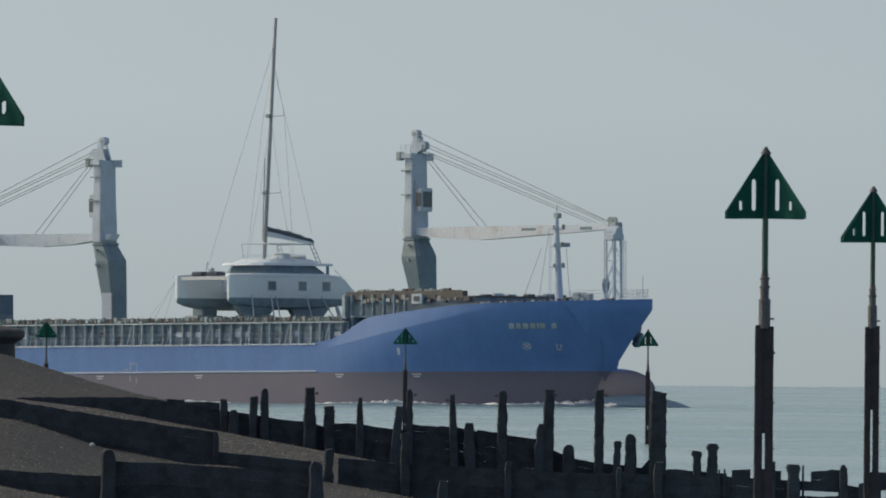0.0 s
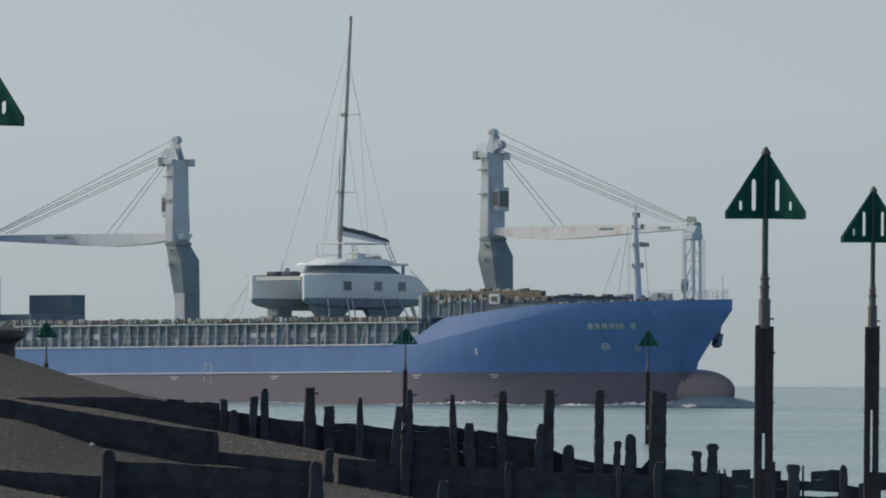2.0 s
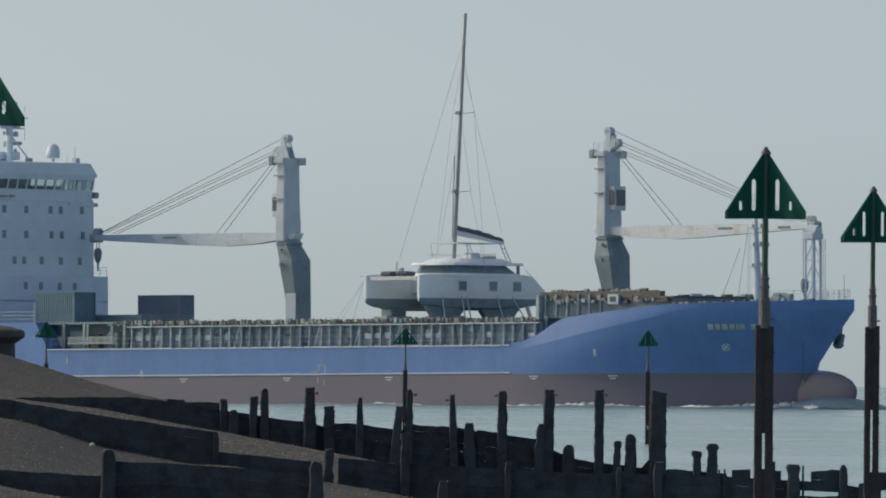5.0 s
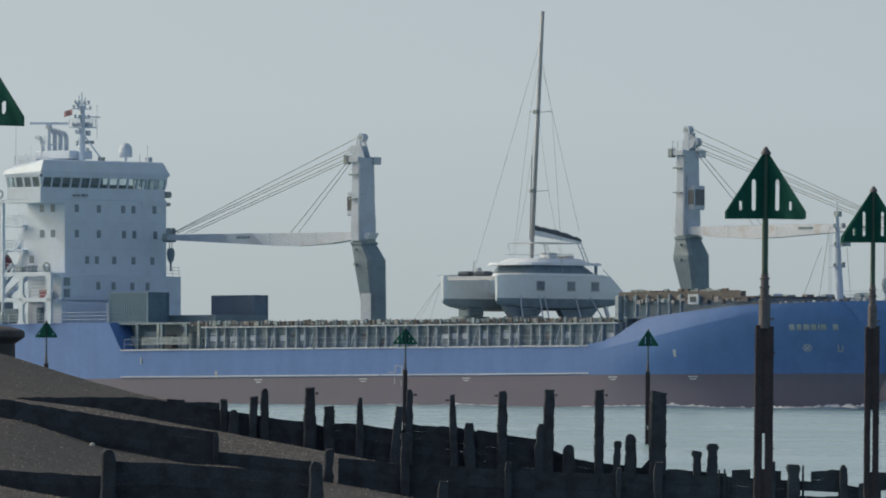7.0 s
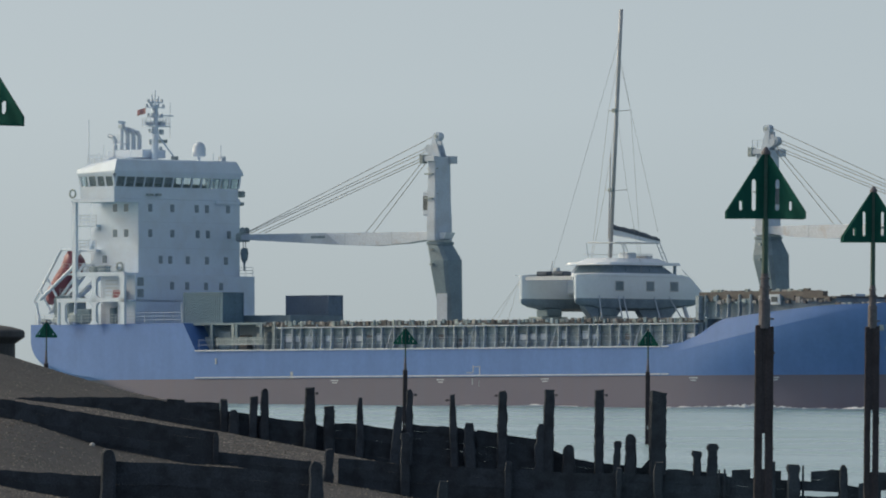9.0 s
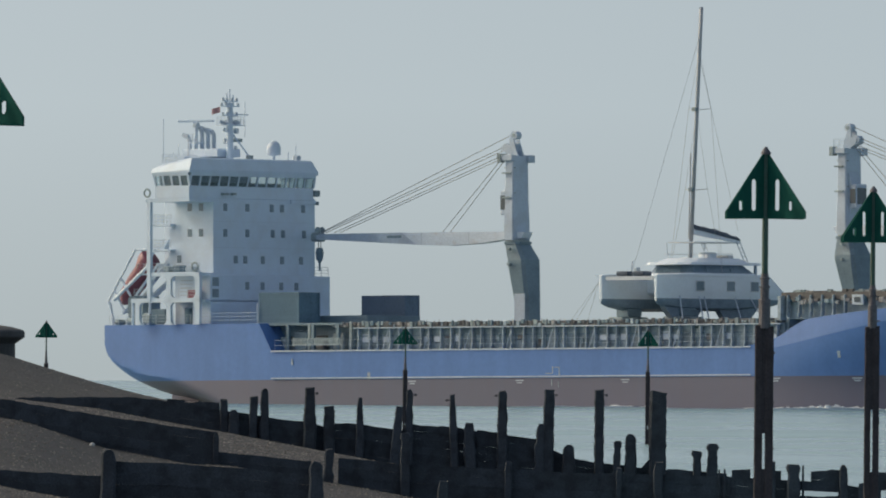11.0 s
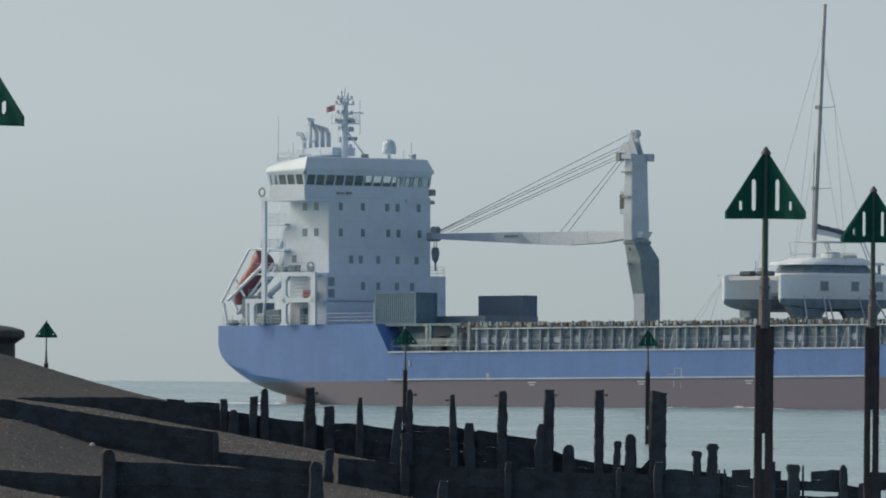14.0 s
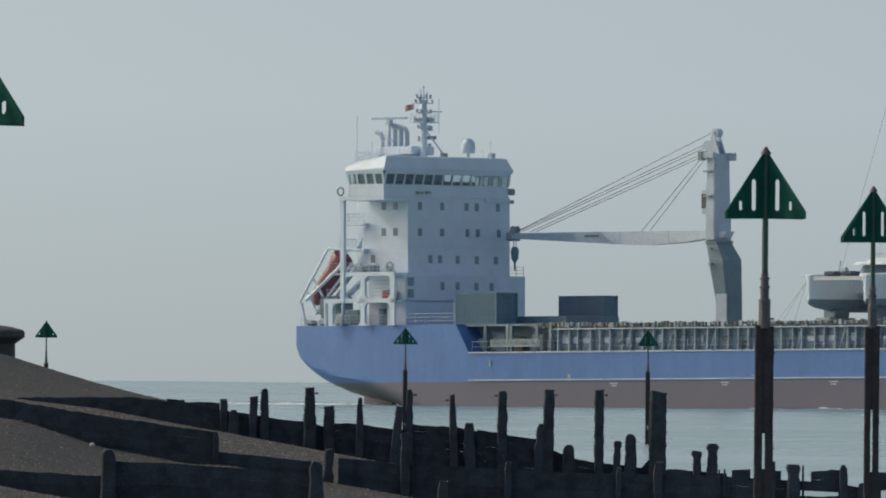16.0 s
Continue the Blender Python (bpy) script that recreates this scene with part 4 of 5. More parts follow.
    for i in range(16):
        t0, t1 = 2 * math.pi * i / 16, 2 * math.pi * (i + 1) / 16
        add_tube(bm, (0.42 * math.cos(t0), 0, 0.42 * math.sin(t0)), (0.42 * math.cos(t1), 0, 0.42 * math.sin(t1)), 0.1, seg=6)
    lr = part("lifebuoy", bm, STEEL, ship)
    lr.matrix_basis = pose(-5.5, -10.8, 22.55)
    same(lr, ship, pose(1.1, -10.6, 14.6))
    # outside stairs and landings aft of the block
    for z, a0, a1 in ((19.25, -8.3, -5.2), (16.55, -8.6, -5.2), (14.0, -10.0, -5.2)):
        st = B((a0, 2.5, z - 0.18), (a1, 7.4, z), "landing", HOUSE, ship, "white open landing behind the block")
        rail([(a1, 7.3, z), (a0, 7.3, z), (a0, 2.6, z)], st, 1.05, 1.0)
        part("stair", loft([[(a0 + 0.4, -5.2, z - 2.6), (a0 + 0.9, -5.2, z - 2.6), (a1 - 0.2, -5.2, z), (a1 - 0.7, -5.2, z)], [(a0 + 0.4, -6.0, z - 2.6), (a0 + 0.9, -6.0, z - 2.6), (a1 - 0.2, -6.0, z), (a1 - 0.7, -6.0, z)]]), HOUSE, st)
        B((a1 - 1.2, 3.0, z), (a1, 6.2, z + 2.2), "stair_casing", HOUSE, st, "", 0.05)
    # open side frame at the starboard quarter
    fr = B((-5.7, 10.15, 13.6), (1.65, 10.5, 14.05), "side_frame", HOUSE, ship, "white plated side frame with rounded openings")
    B((-8.1, 10.15, 10.8), (1.65, 10.5, 11.25), "beam", HOUSE, fr)
    for a, z1 in ((-2.75, 13.6), (1.35, 13.6), (-7.2, 10.8)):
        B((a - 0.3, 10.15, 8.4), (a + 0.3, 10.5, z1), "column", HOUSE, fr)
    T((-8.0, 10.3, 8.4), (-8.0, 10.3, 10.85), 0.16, "column", HOUSE, fr)
    for a0, a1, z0, z1 in ((-5.25, -3.05, 11.25, 13.6), (-2.45, 1.05, 11.25, 13.6), (-6.9, -3.05, 8.4, 10.8), (-2.45, 1.05, 8.4, 10.8)):
        for a, z, da, dz in ((a0, z0, 1, 1), (a1, z0, -1, 1), (a0, z1, 1, -1), (a1, z1, -1, -1)):
            part("gusset", prism([(a, z), (a + 0.5 * da, z), (a + 0.3 * da, z + 0.07 * dz), (a + 0.07 * da, z + 0.3 * dz), (a, z + 0.5 * dz)], -10.48, -10.17), HOUSE, fr)
    B((-5.0, -10.2, 10.85), (2.2, 10.15, 11.05), "deck_plate", HOUSE, fr)
    B((-5.0, 4.6, 13.7), (1.6, 10.15, 13.95), "deck_plate", HOUSE, fr)
    rail([(-7.9, 10.2, 11.25), (1.0, 10.2, 11.25)], fr, 1.0, 1.2)
    rail([(-5.5, 10.3, 14.05), (1.5, 10.3, 14.05)], fr, 0.95, 1.2)
    for i in range(5):
        B((-2.2, 8.6, 11.5 + i * 0.4), (0.9, 9.2, 11.6 + i * 0.4), "stair_tread", RAIL, fr)
    for a, z0, w, h, m in ((-4.7, 14.05, 0.9, 0.6, STEEL), (-3.4, 14.05, 1.2, 0.75, PEDESTAL), (-1.6, 14.05, 1.1, 0.6, RAIL), (-1.7, 8.5, 0.7, 1.7, PEDESTAL), (-0.3, 8.5, 0.8, 1.4, STEEL), (-6.4, 8.5, 2.0, 1.6, PEDESTAL)):
        B((a, 8.0, z0), (a + w, 9.2, z0 + h), "deck_gear", m, fr, "", 0.12)
    rail([(-4.9, 10.0, 8.45), (1.2, 10.0, 8.45)], fr, 1.0, 1.2)
    B((-0.7, 9.4, 11.1), (1.0, 9.9, 12.1), "rescue_gear", ORANGE, fr, "red rescue gear locker", 0.1)
    B((-2.2, 5.0, 8.4), (-0.6, 8.0, 10.4), "winch", STEEL, fr, "", 0.3)
    for a, w, h in ((-13.0, 1.0, 0.6), (-11.3, 1.3, 0.8), (-8.9, 1.4, 1.3)):
        B((a, 6.6, 8.45), (a + w, 7.9, 8.45 + h), "mooring_winch", STEEL, ship, "", 0.25)


def build_boat(ship):
    """Free-fall lifeboat on its slide, nose down over the stern."""
    base = Vector((-10.7, -6.2, 13.25))
    m = Matrix.Translation(base) @ pose(0, 0, 0, 0, -46, 0) @ Matrix.Scale(0.98, 4)
    rings = []
    for x, w, h, c in ((-3.5, 0.15, 0.2, 0.0), (-3.1, 0.6, 0.6, 0.0), (-2.2, 1.0, 0.95, 0.05), (-0.5, 1.2, 1.1, 0.1), (1.2, 1.2, 1.15, 0.15), (2.3, 1.15, 1.4, 0.4), (3.0, 1.0, 1.4, 0.45), (3.3, 0.7, 1.1, 0.4)):
        rings.append([(x, w * math.cos(2 * math.pi * i / 14), c + h * math.sin(2 * math.pi * i / 14)) for i in range(14)])
    bm = loft(rings)
    bmesh.ops.transform(bm, matrix=m, verts=bm.verts[:])
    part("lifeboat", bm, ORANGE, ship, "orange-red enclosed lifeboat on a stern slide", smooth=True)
    bm = bmesh.new()
    for y in (-0.7, 0.7):
        add_box(bm, (0, y, -1.25), (7.6, 0.22, 0.3), None, 0.03)
    for x in (-3.5, -1.2, 1.2, 3.4):
        add_box(bm, (x, 0, -1.3), (0.2, 1.6, 0.2))
    bmesh.ops.transform(bm, matrix=m, verts=bm.verts[:])
    slide = part("launch_slide", bm, HOUSE, ship, "white steel lifeboat slide")
    for y in (-7.7, -4.7):
        part("leg", tube((-8.0, y, 8.4), (-7.5, y, 14.2), 0.16), HOUSE, slide)
        part("leg", tube((-13.1, y, 8.45), (-13.5, y, 10.9), 0.13), HOUSE, slide)
        part("arm", tube((-13.8, y, 11.0), (-9.9, y, 16.6), 0.13), HOUSE, slide)
        part("arm", tube((-9.9, y, 16.6), (-7.1, y, 16.5), 0.13), HOUSE, slide)
        part("arm", tube((-7.1, y, 16.5), (-8.9, y, 14.0), 0.11), HOUSE, slide)
        part("arm", tube((-13.8, y, 11.0), (-12.7, y, 8.45), 0.1), HOUSE, slide)
    part("arm", tube((-12.9, -7.75, 11.2), (-8.0, -7.75, 14.8), 0.2), HOUSE, slide)
    part("strap", tube((-12.0, -7.6, 13.4), (-10.6, -7.7, 11.6), 0.14), HOUSE, slide)
    part("strap", tube((-12.9, -7.7, 12.2), (-11.6, -7.7, 10.1), 0.12), HOUSE, slide)
    part("crossbar", tube((-9.9, -7.7, 16.6), (-9.9, -4.7, 16.6), 0.12), HOUSE, slide)
    B((-11.5, 4.6, 9.2), (-8.8, 7.4, 11.6), "launch_gear", PEDESTAL, slide, "", 0.3)


def build_top(ship):
    """Funnel, radar post, signal mast, dome and aerials above the wheelhouse."""
    fun = B((-10.4, -3.0, 13.7), (-5.2, 2.4, 26.6), "funnel_casing", HOUSE, ship, "white funnel casing", 0.08)
    B((-9.0, -2.6, 26.6), (-3.8, 1.2, 27.5), "monkey_island", HOUSE, fun, "", 0.1)
    for a, s, zt in ((-6.9, 0.2, 29.9), (-6.45, -0.25, 29.75), (-6.0, -0.7, 29.55), (-8.0, 1.0, 29.0)):
        bm = bmesh.new()
        add_tube(bm, (a, -s, 26.5), (a, -s, zt - 0.5), 0.24, seg=10)
        add_tube(bm, (a, -s, zt - 0.6), (a - 0.3, -s, zt - 0.1), 0.24, seg=10)
        add_tube(bm, (a - 0.25, -s, zt - 0.15), (a - 0.9, -s, zt + 0.05), 0.24, seg=10)
        part("exhaust_pipe", bm, CRANE, fun, "bent grey exhaust pipe", smooth=False)
    post = T((-7.4, 0.6, 26.3), (-7.4, 0.6, 30.1), 0.19, "radar_post", HOUSE, ship, "white radar post with a turning scanner")
    B((-8.0, -0.1, 28.1), (-6.7, 1.3, 28.22), "platform", HOUSE, post)
    rail([(-8.0, 1.3, 28.2), (-6.7, 1.3, 28.2)], post, 0.9, 0.65)
    B((-7.7, 0.3, 29.85), (-7.1, 0.9, 30.3), "gearbox", RAIL, post, "", 0.06)
    bm = bmesh.new()
    add_box(bm, (0, 0, 0.12), (4.3, 0.28, 0.26), None, 0.06)
    add_box(bm, (0, 0, -0.06), (0.5, 0.4, 0.16))
    scanner = part("radar_scanner", bm, HOUSE, post)
    mast = T((-3.3, -0.2, 26.0), (-3.3, -0.2, 32.4), 0.40, "signal_mast", HOUSE, ship, "white signal mast with lamps and crossarms", 0.34, 12)
    for s0, h in ((-0.2, 33.9), (-0.75, 33.3), (0.3, 33.5)):
        T((-3.3, s0, 32.2), (-3.3, s0, h), 0.07, "topmast", HOUSE, mast)
    T((-3.3, -0.2, 29.5), (-1.6, -1.8, 26.3), 0.09, "brace", HOUSE, mast)
    for z, w in ((32.55, 1.1), (32.0, 1.35), (31.0, 1.1), (30.1, 1.5), (29.3, 0.9)):
        B((-3.5, -0.2 - w, z), (-3.1, -0.2 + w, z + 0.1), "crossarm", HOUSE, mast)
        for s in (-w, w * 0.4, -w * 0.35, w):
            T((-3.3, -0.2 + s, z + 0.1), (-3.3, -0.2 + s, z + 0.42), 0.15, "signal_lamp", CRANE, mast)
    for a, sd, z, w, h in ((-3.75, -0.75, 31.55, 0.34, 0.5), (-2.9, 0.35, 31.7, 0.3, 0.6), (-3.3, 0.5, 32.5, 0.26, 0.5), (-3.0, -0.8, 30.35, 0.5, 0.45), (-3.7, 0.55, 30.3, 0.4, 0.4), (-3.0, -0.9, 29.4, 0.45, 0.55), (-3.3, 0.6, 28.3, 0.3, 0.6), (-2.9, -0.7, 27.6, 0.3, 0.4)):
        B((a - w / 2, sd - w / 2, z - h / 2), (a + w / 2, sd + w / 2, z + h / 2), "lamp_bracket", RAIL if z < 31 else CRANE, mast, "", 0.06)
    B((-4.2, -1.5, 29.95), (-2.3, 1.0, 30.07), "mast_platform", HOUSE, mast)
    rail([(-4.1, 0.95, 30.07), (-2.4, 0.95, 30.07), (-2.4, -1.45, 30.07)], mast, 0.85, 0.5)
    T((-3.3, -0.9, 31.2), (-3.3, -3.2, 31.2), 0.07, "yard", HOUSE, mast)
    T((-3.3, -2.7, 28.8), (-3.3, -2.7, 32.6), 0.035, "aerial", HOUSE, mast)
    T((-3.3, -0.4, 28.4), (-2.6, -1.4, 28.4), 0.2, "horn", STEEL, mast)
    bm = bmesh.new()
    cols, hgt = 6, 0.62
    grid = [[bm.verts.new((-4.3 - 0.24 * i, 0.25 + 0.1 * math.sin(i * 1.3) - 0.5, 31.45 + z - 0.06 * i)) for i in range(cols)] for z in (0, hgt)]
    for i in range(cols - 1):
        bm.faces.new((grid[0][i], grid[0][i + 1], grid[1][i + 1], grid[1][i]))
    fl = part("flag", bm, FLAGRED, mast, "small red flag")
    so = fl.modifiers.new("cloth", "SOLIDIFY")
    so.thickness = 0.03
    dome = part("satellite_dome", lathe([(0.0, 26.2), (0.16, 26.2), (0.16, 26.78), (0.66, 26.8), (0.73, 26.9), (0.75, 27.3), (0.73, 27.65), (0.64, 28.0), (0.46, 28.24), (0.22, 28.38), (0.0, 28.42)], (-1.5, 5.4, 0), 18), HOUSE, ship, "white satellite dome", smooth=True)
    dome.data.set_sharp_from_angle(angle=radians(50))
    T((-1.5, -1.4, 26.2), (-1.5, -1.4, 26.75), 0.4, "compass_stand", STEEL, ship)
    for a, s, h in ((-4.4, 9.4, 4.6), (-4.2, 7.2, 2.0), (-3.8, 5.8, 2.6), (-4.0, 8.2, 1.2), (-1.0, -7.2, 1.3), (-0.6, -8.0, 2.2), (-1.0, -9.0, 1.0), (-3.0, 4.2, 1.4)):
        T((a, s, 25.7), (a, s, 25.9 + h), 0.035, "whip_aerial", HOUSE, ship)
    B((-1.3, -9.0, 26.2), (-0.7, -8.3, 26.85), "floodlight_box", RAIL, ship, "", 0.05)
    B((-4.2, 6.2, 25.8), (-3.2, 7.4, 26.5), "deck_locker", HOUSE, ship, "", 0.05)
    rail([(-4.4, 9.6, 25.8), (-4.4, 4.0, 25.8)], ship, 0.9, 1.2)
    return scanner


def build_crane(ship, a0, fore, low, foot, knee, neck):
    """A deck crane at the port side, its jib stowed forward (fore = 1) or aft (fore = -1). low: where its pedestal meets the deck; foot, knee, neck: width and forward shift of the pedestal."""
    S0 = -8.9
    def ring(a, s, z, wa, ws, c=0.35):
        h, v = wa / 2, ws / 2
        return [(a + x, -s + y, z) for x, y in ((-h, -v + c), (-h + c, -v), (h - c, -v), (h, -v + c), (h, v - c), (h - c, v), (-h + c, v), (-h, v - c))]
    def leg(z, width, shift, c=0.35):
        """A ring of the pedestal; width and shift are those that show on the quarter."""
        wa = (width + 1.286 * c) / 1.57
        return ring(a0 + shift / 0.766, S0, z, wa, 1.25 * wa, c)
    ped = part("crane_pedestal", loft([leg(low, *foot), leg(10.8, *foot), leg(14.8, *knee), leg(15.2, *knee), leg(16.85, *neck), leg(16.9, neck[0] + 0.25, neck[1]), leg(17.15, neck[0] + 0.25, neck[1])]), PEDESTAL, ship, "slate-blue cranked crane pedestal")
    for z in (14.6, 16.2):
        B((a0 + 0.2, S0 + 1.5, z), (a0 + 0.5, S0 + 1.9, z + 0.25), "step", STEEL, ped)
    part("slewing_ring", lathe([(0.0, 17.1), (1.3, 17.1), (1.3, 17.35), (0.0, 17.35)], (a0 + 0.1, -S0, 0), 20), STEEL, ped)
    if fore < 0:
        B((a0 + 0.75, S0 + 1.2, 8.3), (a0 + 2.15, S0 + 1.33, 11.6), "access_panel", CRANE, ped)
    d = fore
    hs = part("crane_house", loft([ring(a0, S0, 17.3, 1.3, 2.9, 0.12), ring(a0, S0, 19.4, 1.3, 2.9, 0.12), ring(a0, S0, 21.5, 1.2, 2.7, 0.12), ring(a0, S0, 26.3, 1.15, 2.55, 0.12)]), CRANE, ship, "pale grey crane house with sheaves on top")
    B((a0 - 0.9, S0 - 2.0, 25.6), (a0 + 0.9, S0 - 0.9, 26.4), "winch_platform", CRANE, hs, "", 0.05)
    B((a0 - 0.9, S0 + 0.9, 25.8), (a0 + 0.7, S0 + 1.7, 26.4), "winch_platform", CRANE, hs, "", 0.05)
    bm = bmesh.new()
    for s in (-0.45, 0.45):
        bm2 = prism([(a0 - 0.5, 26.3), (a0 + 0.6, 26.3), (a0 + 0.35 * d + 0.25, 28.2), (a0 + 0.35 * d - 0.25, 28.2)], -S0 + s - 0.08, -S0 + s + 0.08)
        me = bpy.data.meshes.new("cheek")
        bm2.to_mesh(me)
        bm2.free()
        bm.from_mesh(me)
        bpy.data.meshes.remove(me)
    part("head_frame", bm, CRANE, hs)
    for a, z, r in ((a0 + 0.1 * d, 28.5, 0.45), (a0 + 1.15 * d, 27.2, 0.48)):
        T((a, S0 - 0.4, z), (a, S0 + 0.4, z), r, "sheave", CRANE, hs, seg=16)
        T((a, S0 - 0.46, z), (a, S0 + 0.46, z), r * 0.45, "sheave_pin", STEEL, hs, seg=10)
    rail([(a0 - 0.8, S0 + 1.6, 26.4), (a0 + 0.6, S0 + 1.6, 26.4)], hs, 0.9, 0.7)
    for z in (25.0, 22.3):
        B((a0 - 0.72, S0 + 1.0, z), (a0 + 0.72, S0 + 1.2, z + 0.1), "step", STEEL, hs)
    for z in (24.4, 21.8):
        B((a0 - 0.75, S0 + 1.3, z), (a0 + 0.3, S0 + 1.62, z + 0.14), "bracket", STEEL, hs)
    for sd in (1.05, 1.5):
        B((a0 - 1.3, S0 + sd, 25.6), (a0 - 0.75, S0 + sd + 0.3, 26.55), "junction_box", STEEL, hs, "", 0.04)
    part("cab_bracket", prism([(a0 + 0.5 * d, 19.4), (a0 + 0.75 * d, 19.4), (a0 + 1.0 * d, 20.4), (a0 + 1.0 * d, 22.5), (a0 + 0.55 * d, 24.0)], -S0 - 0.9, -S0 + 0.7), CRANE, hs)
    part("headstock", prism([(a0 + 0.2 * d, 26.2), (a0 + 1.3 * d, 26.9), (a0 + 1.3 * d, 27.4), (a0 - 0.1 * d, 27.6)], -S0 - 0.5, -S0 + 0.5), CRANE, hs)
    # driver's cab beside the house
    cab = B((a0 + 0.7 * d, S0 - 1.0, 20.0), (a0 + 1.6 * d, S0 + 0.9, 22.6), "driver_cab", CRANE, hs, "", 0.12)
    x = a0 + 1.6 * d
    B((min(x, x + 0.03 * d), S0 - 0.8, 20.5), (max(x, x + 0.03 * d), S0 + 0.7, 22.2), "cab_window", CABGLASS, cab)
    B((min(a0 + 0.8 * d, a0 + 1.5 * d), S0 + 0.88, 20.6), (max(a0 + 0.8 * d, a0 + 1.5 * d), S0 + 0.93, 22.1), "cab_window", CABGLASS, cab)
    # jib: a box girder, deepest at a third of its length
    L = 27.5 if fore < 0 else 27.6
    up = [(-1.6, 18.15), (0.9, 18.25), (L * 0.6, 18.3), (L - 0.4, 18.3), (L, 18.2)]
    dn = [(L, 17.75), (L * 0.68, 17.3), (L * 0.45, 16.95), (L * 0.33, 16.85), (L * 0.16, 17.05), (0.9, 17.45), (-1.2, 17.5)]
    pts = [(a0 + d * x, z) for x, z in up + dn]
    jib = part("crane_jib", prism(pts, -S0 - 0.75, -S0 + 0.75), JIB, ship, "weathered white box-girder jib")
    for x in (L * 0.22, L * 0.46, L * 0.62):
        B((min(a0 + d * x, a0 + d * (x + 0.06)), S0 - 0.77, 17.0 if x < L * 0.5 else 17.3), (max(a0 + d * x, a0 + d * (x + 0.06)), S0 + 0.77, 18.3), "joint_plate", RAIL, jib)
    B((a0 + d * L * 0.60 - 1.0, S0 + 0.75, 17.75), (a0 + d * L * 0.60 + 1.0, S0 + 0.78, 18.02), "name_bar", PEDESTAL, jib)
    if fore > 0:
        B((a0 + L * 0.86, S0 + 0.75, 17.75), (a0 + L * 0.92, S0 + 0.78, 18.05), "name_bar", PEDESTAL, jib)
    # far half of the stowed aft jib is painted grey
    if fore < 0:
        part("grey_section", prism([(a0 + d * x, z) for x, z in ((L * 0.56, 18.32), (L - 0.4, 18.32), (L + 0.02, 18.2), (L + 0.02, 17.74), (L * 0.68, 17.28), (L * 0.49, 17.0))], -S0 - 0.77, -S0 + 0.77), CRANE, jib)
    tip = a0 + d * (L - 0.3)
    B((min(tip, tip + 1.4 * d), S0 - 0.6, 17.5), (max(tip, tip + 1.4 * d), S0 + 0.6, 18.5), "jib_head", STEEL, jib, "", 0.2)
    for s in (-0.35, 0.35):
        T((tip + 0.4 * d, S0 + s, 18.7), (tip + 0.4 * d, S0 + s + 0.12, 18.7), 0.4, "sheave", STEEL, jib, seg=14)
    # ropes
    for z0, x1 in ((28.6, L), (27.7, L - 0.2), (27.35, L - 0.8), (26.85, L - 2.0), (26.55, L - 2.8)):
        T((a0 + 0.6 * d, S0, z0), (a0 + d * x1, S0 + 0.1, 18.45), 0.04, "hoist_rope", CABLE, jib, seg=5)
    for x1, z0 in ((10.3, 27.2), (9.2, 26.7)):
        T((a0 + 0.7 * d, S0 + 0.2, z0), (a0 + d * x1, S0 + 0.2, 18.2), 0.04, "luffing_rope", CABLE, jib, seg=5)
    # hook block
    hk = tip + (0.5 * d if fore < 0 else -0.6)
    hz = 15.8 if fore < 0 else 11.4
    for s in (-0.2, 0.2):
        T((hk, S0 + s, hz + 1.0), (hk, S0 + s, 17.6), 0.05, "fall_rope", CABLE, jib, seg=5)
    part("hook_block", lathe([(0.0, hz - 1.5), (0.1, hz - 1.4), (0.12, hz - 0.6), (0.36, hz - 0.2), (0.46, hz + 0.5), (0.36, hz + 1.0), (0.0, hz + 1.1)], (hk, -S0, 0), 12), PEDESTAL, jib, "dark hook block")


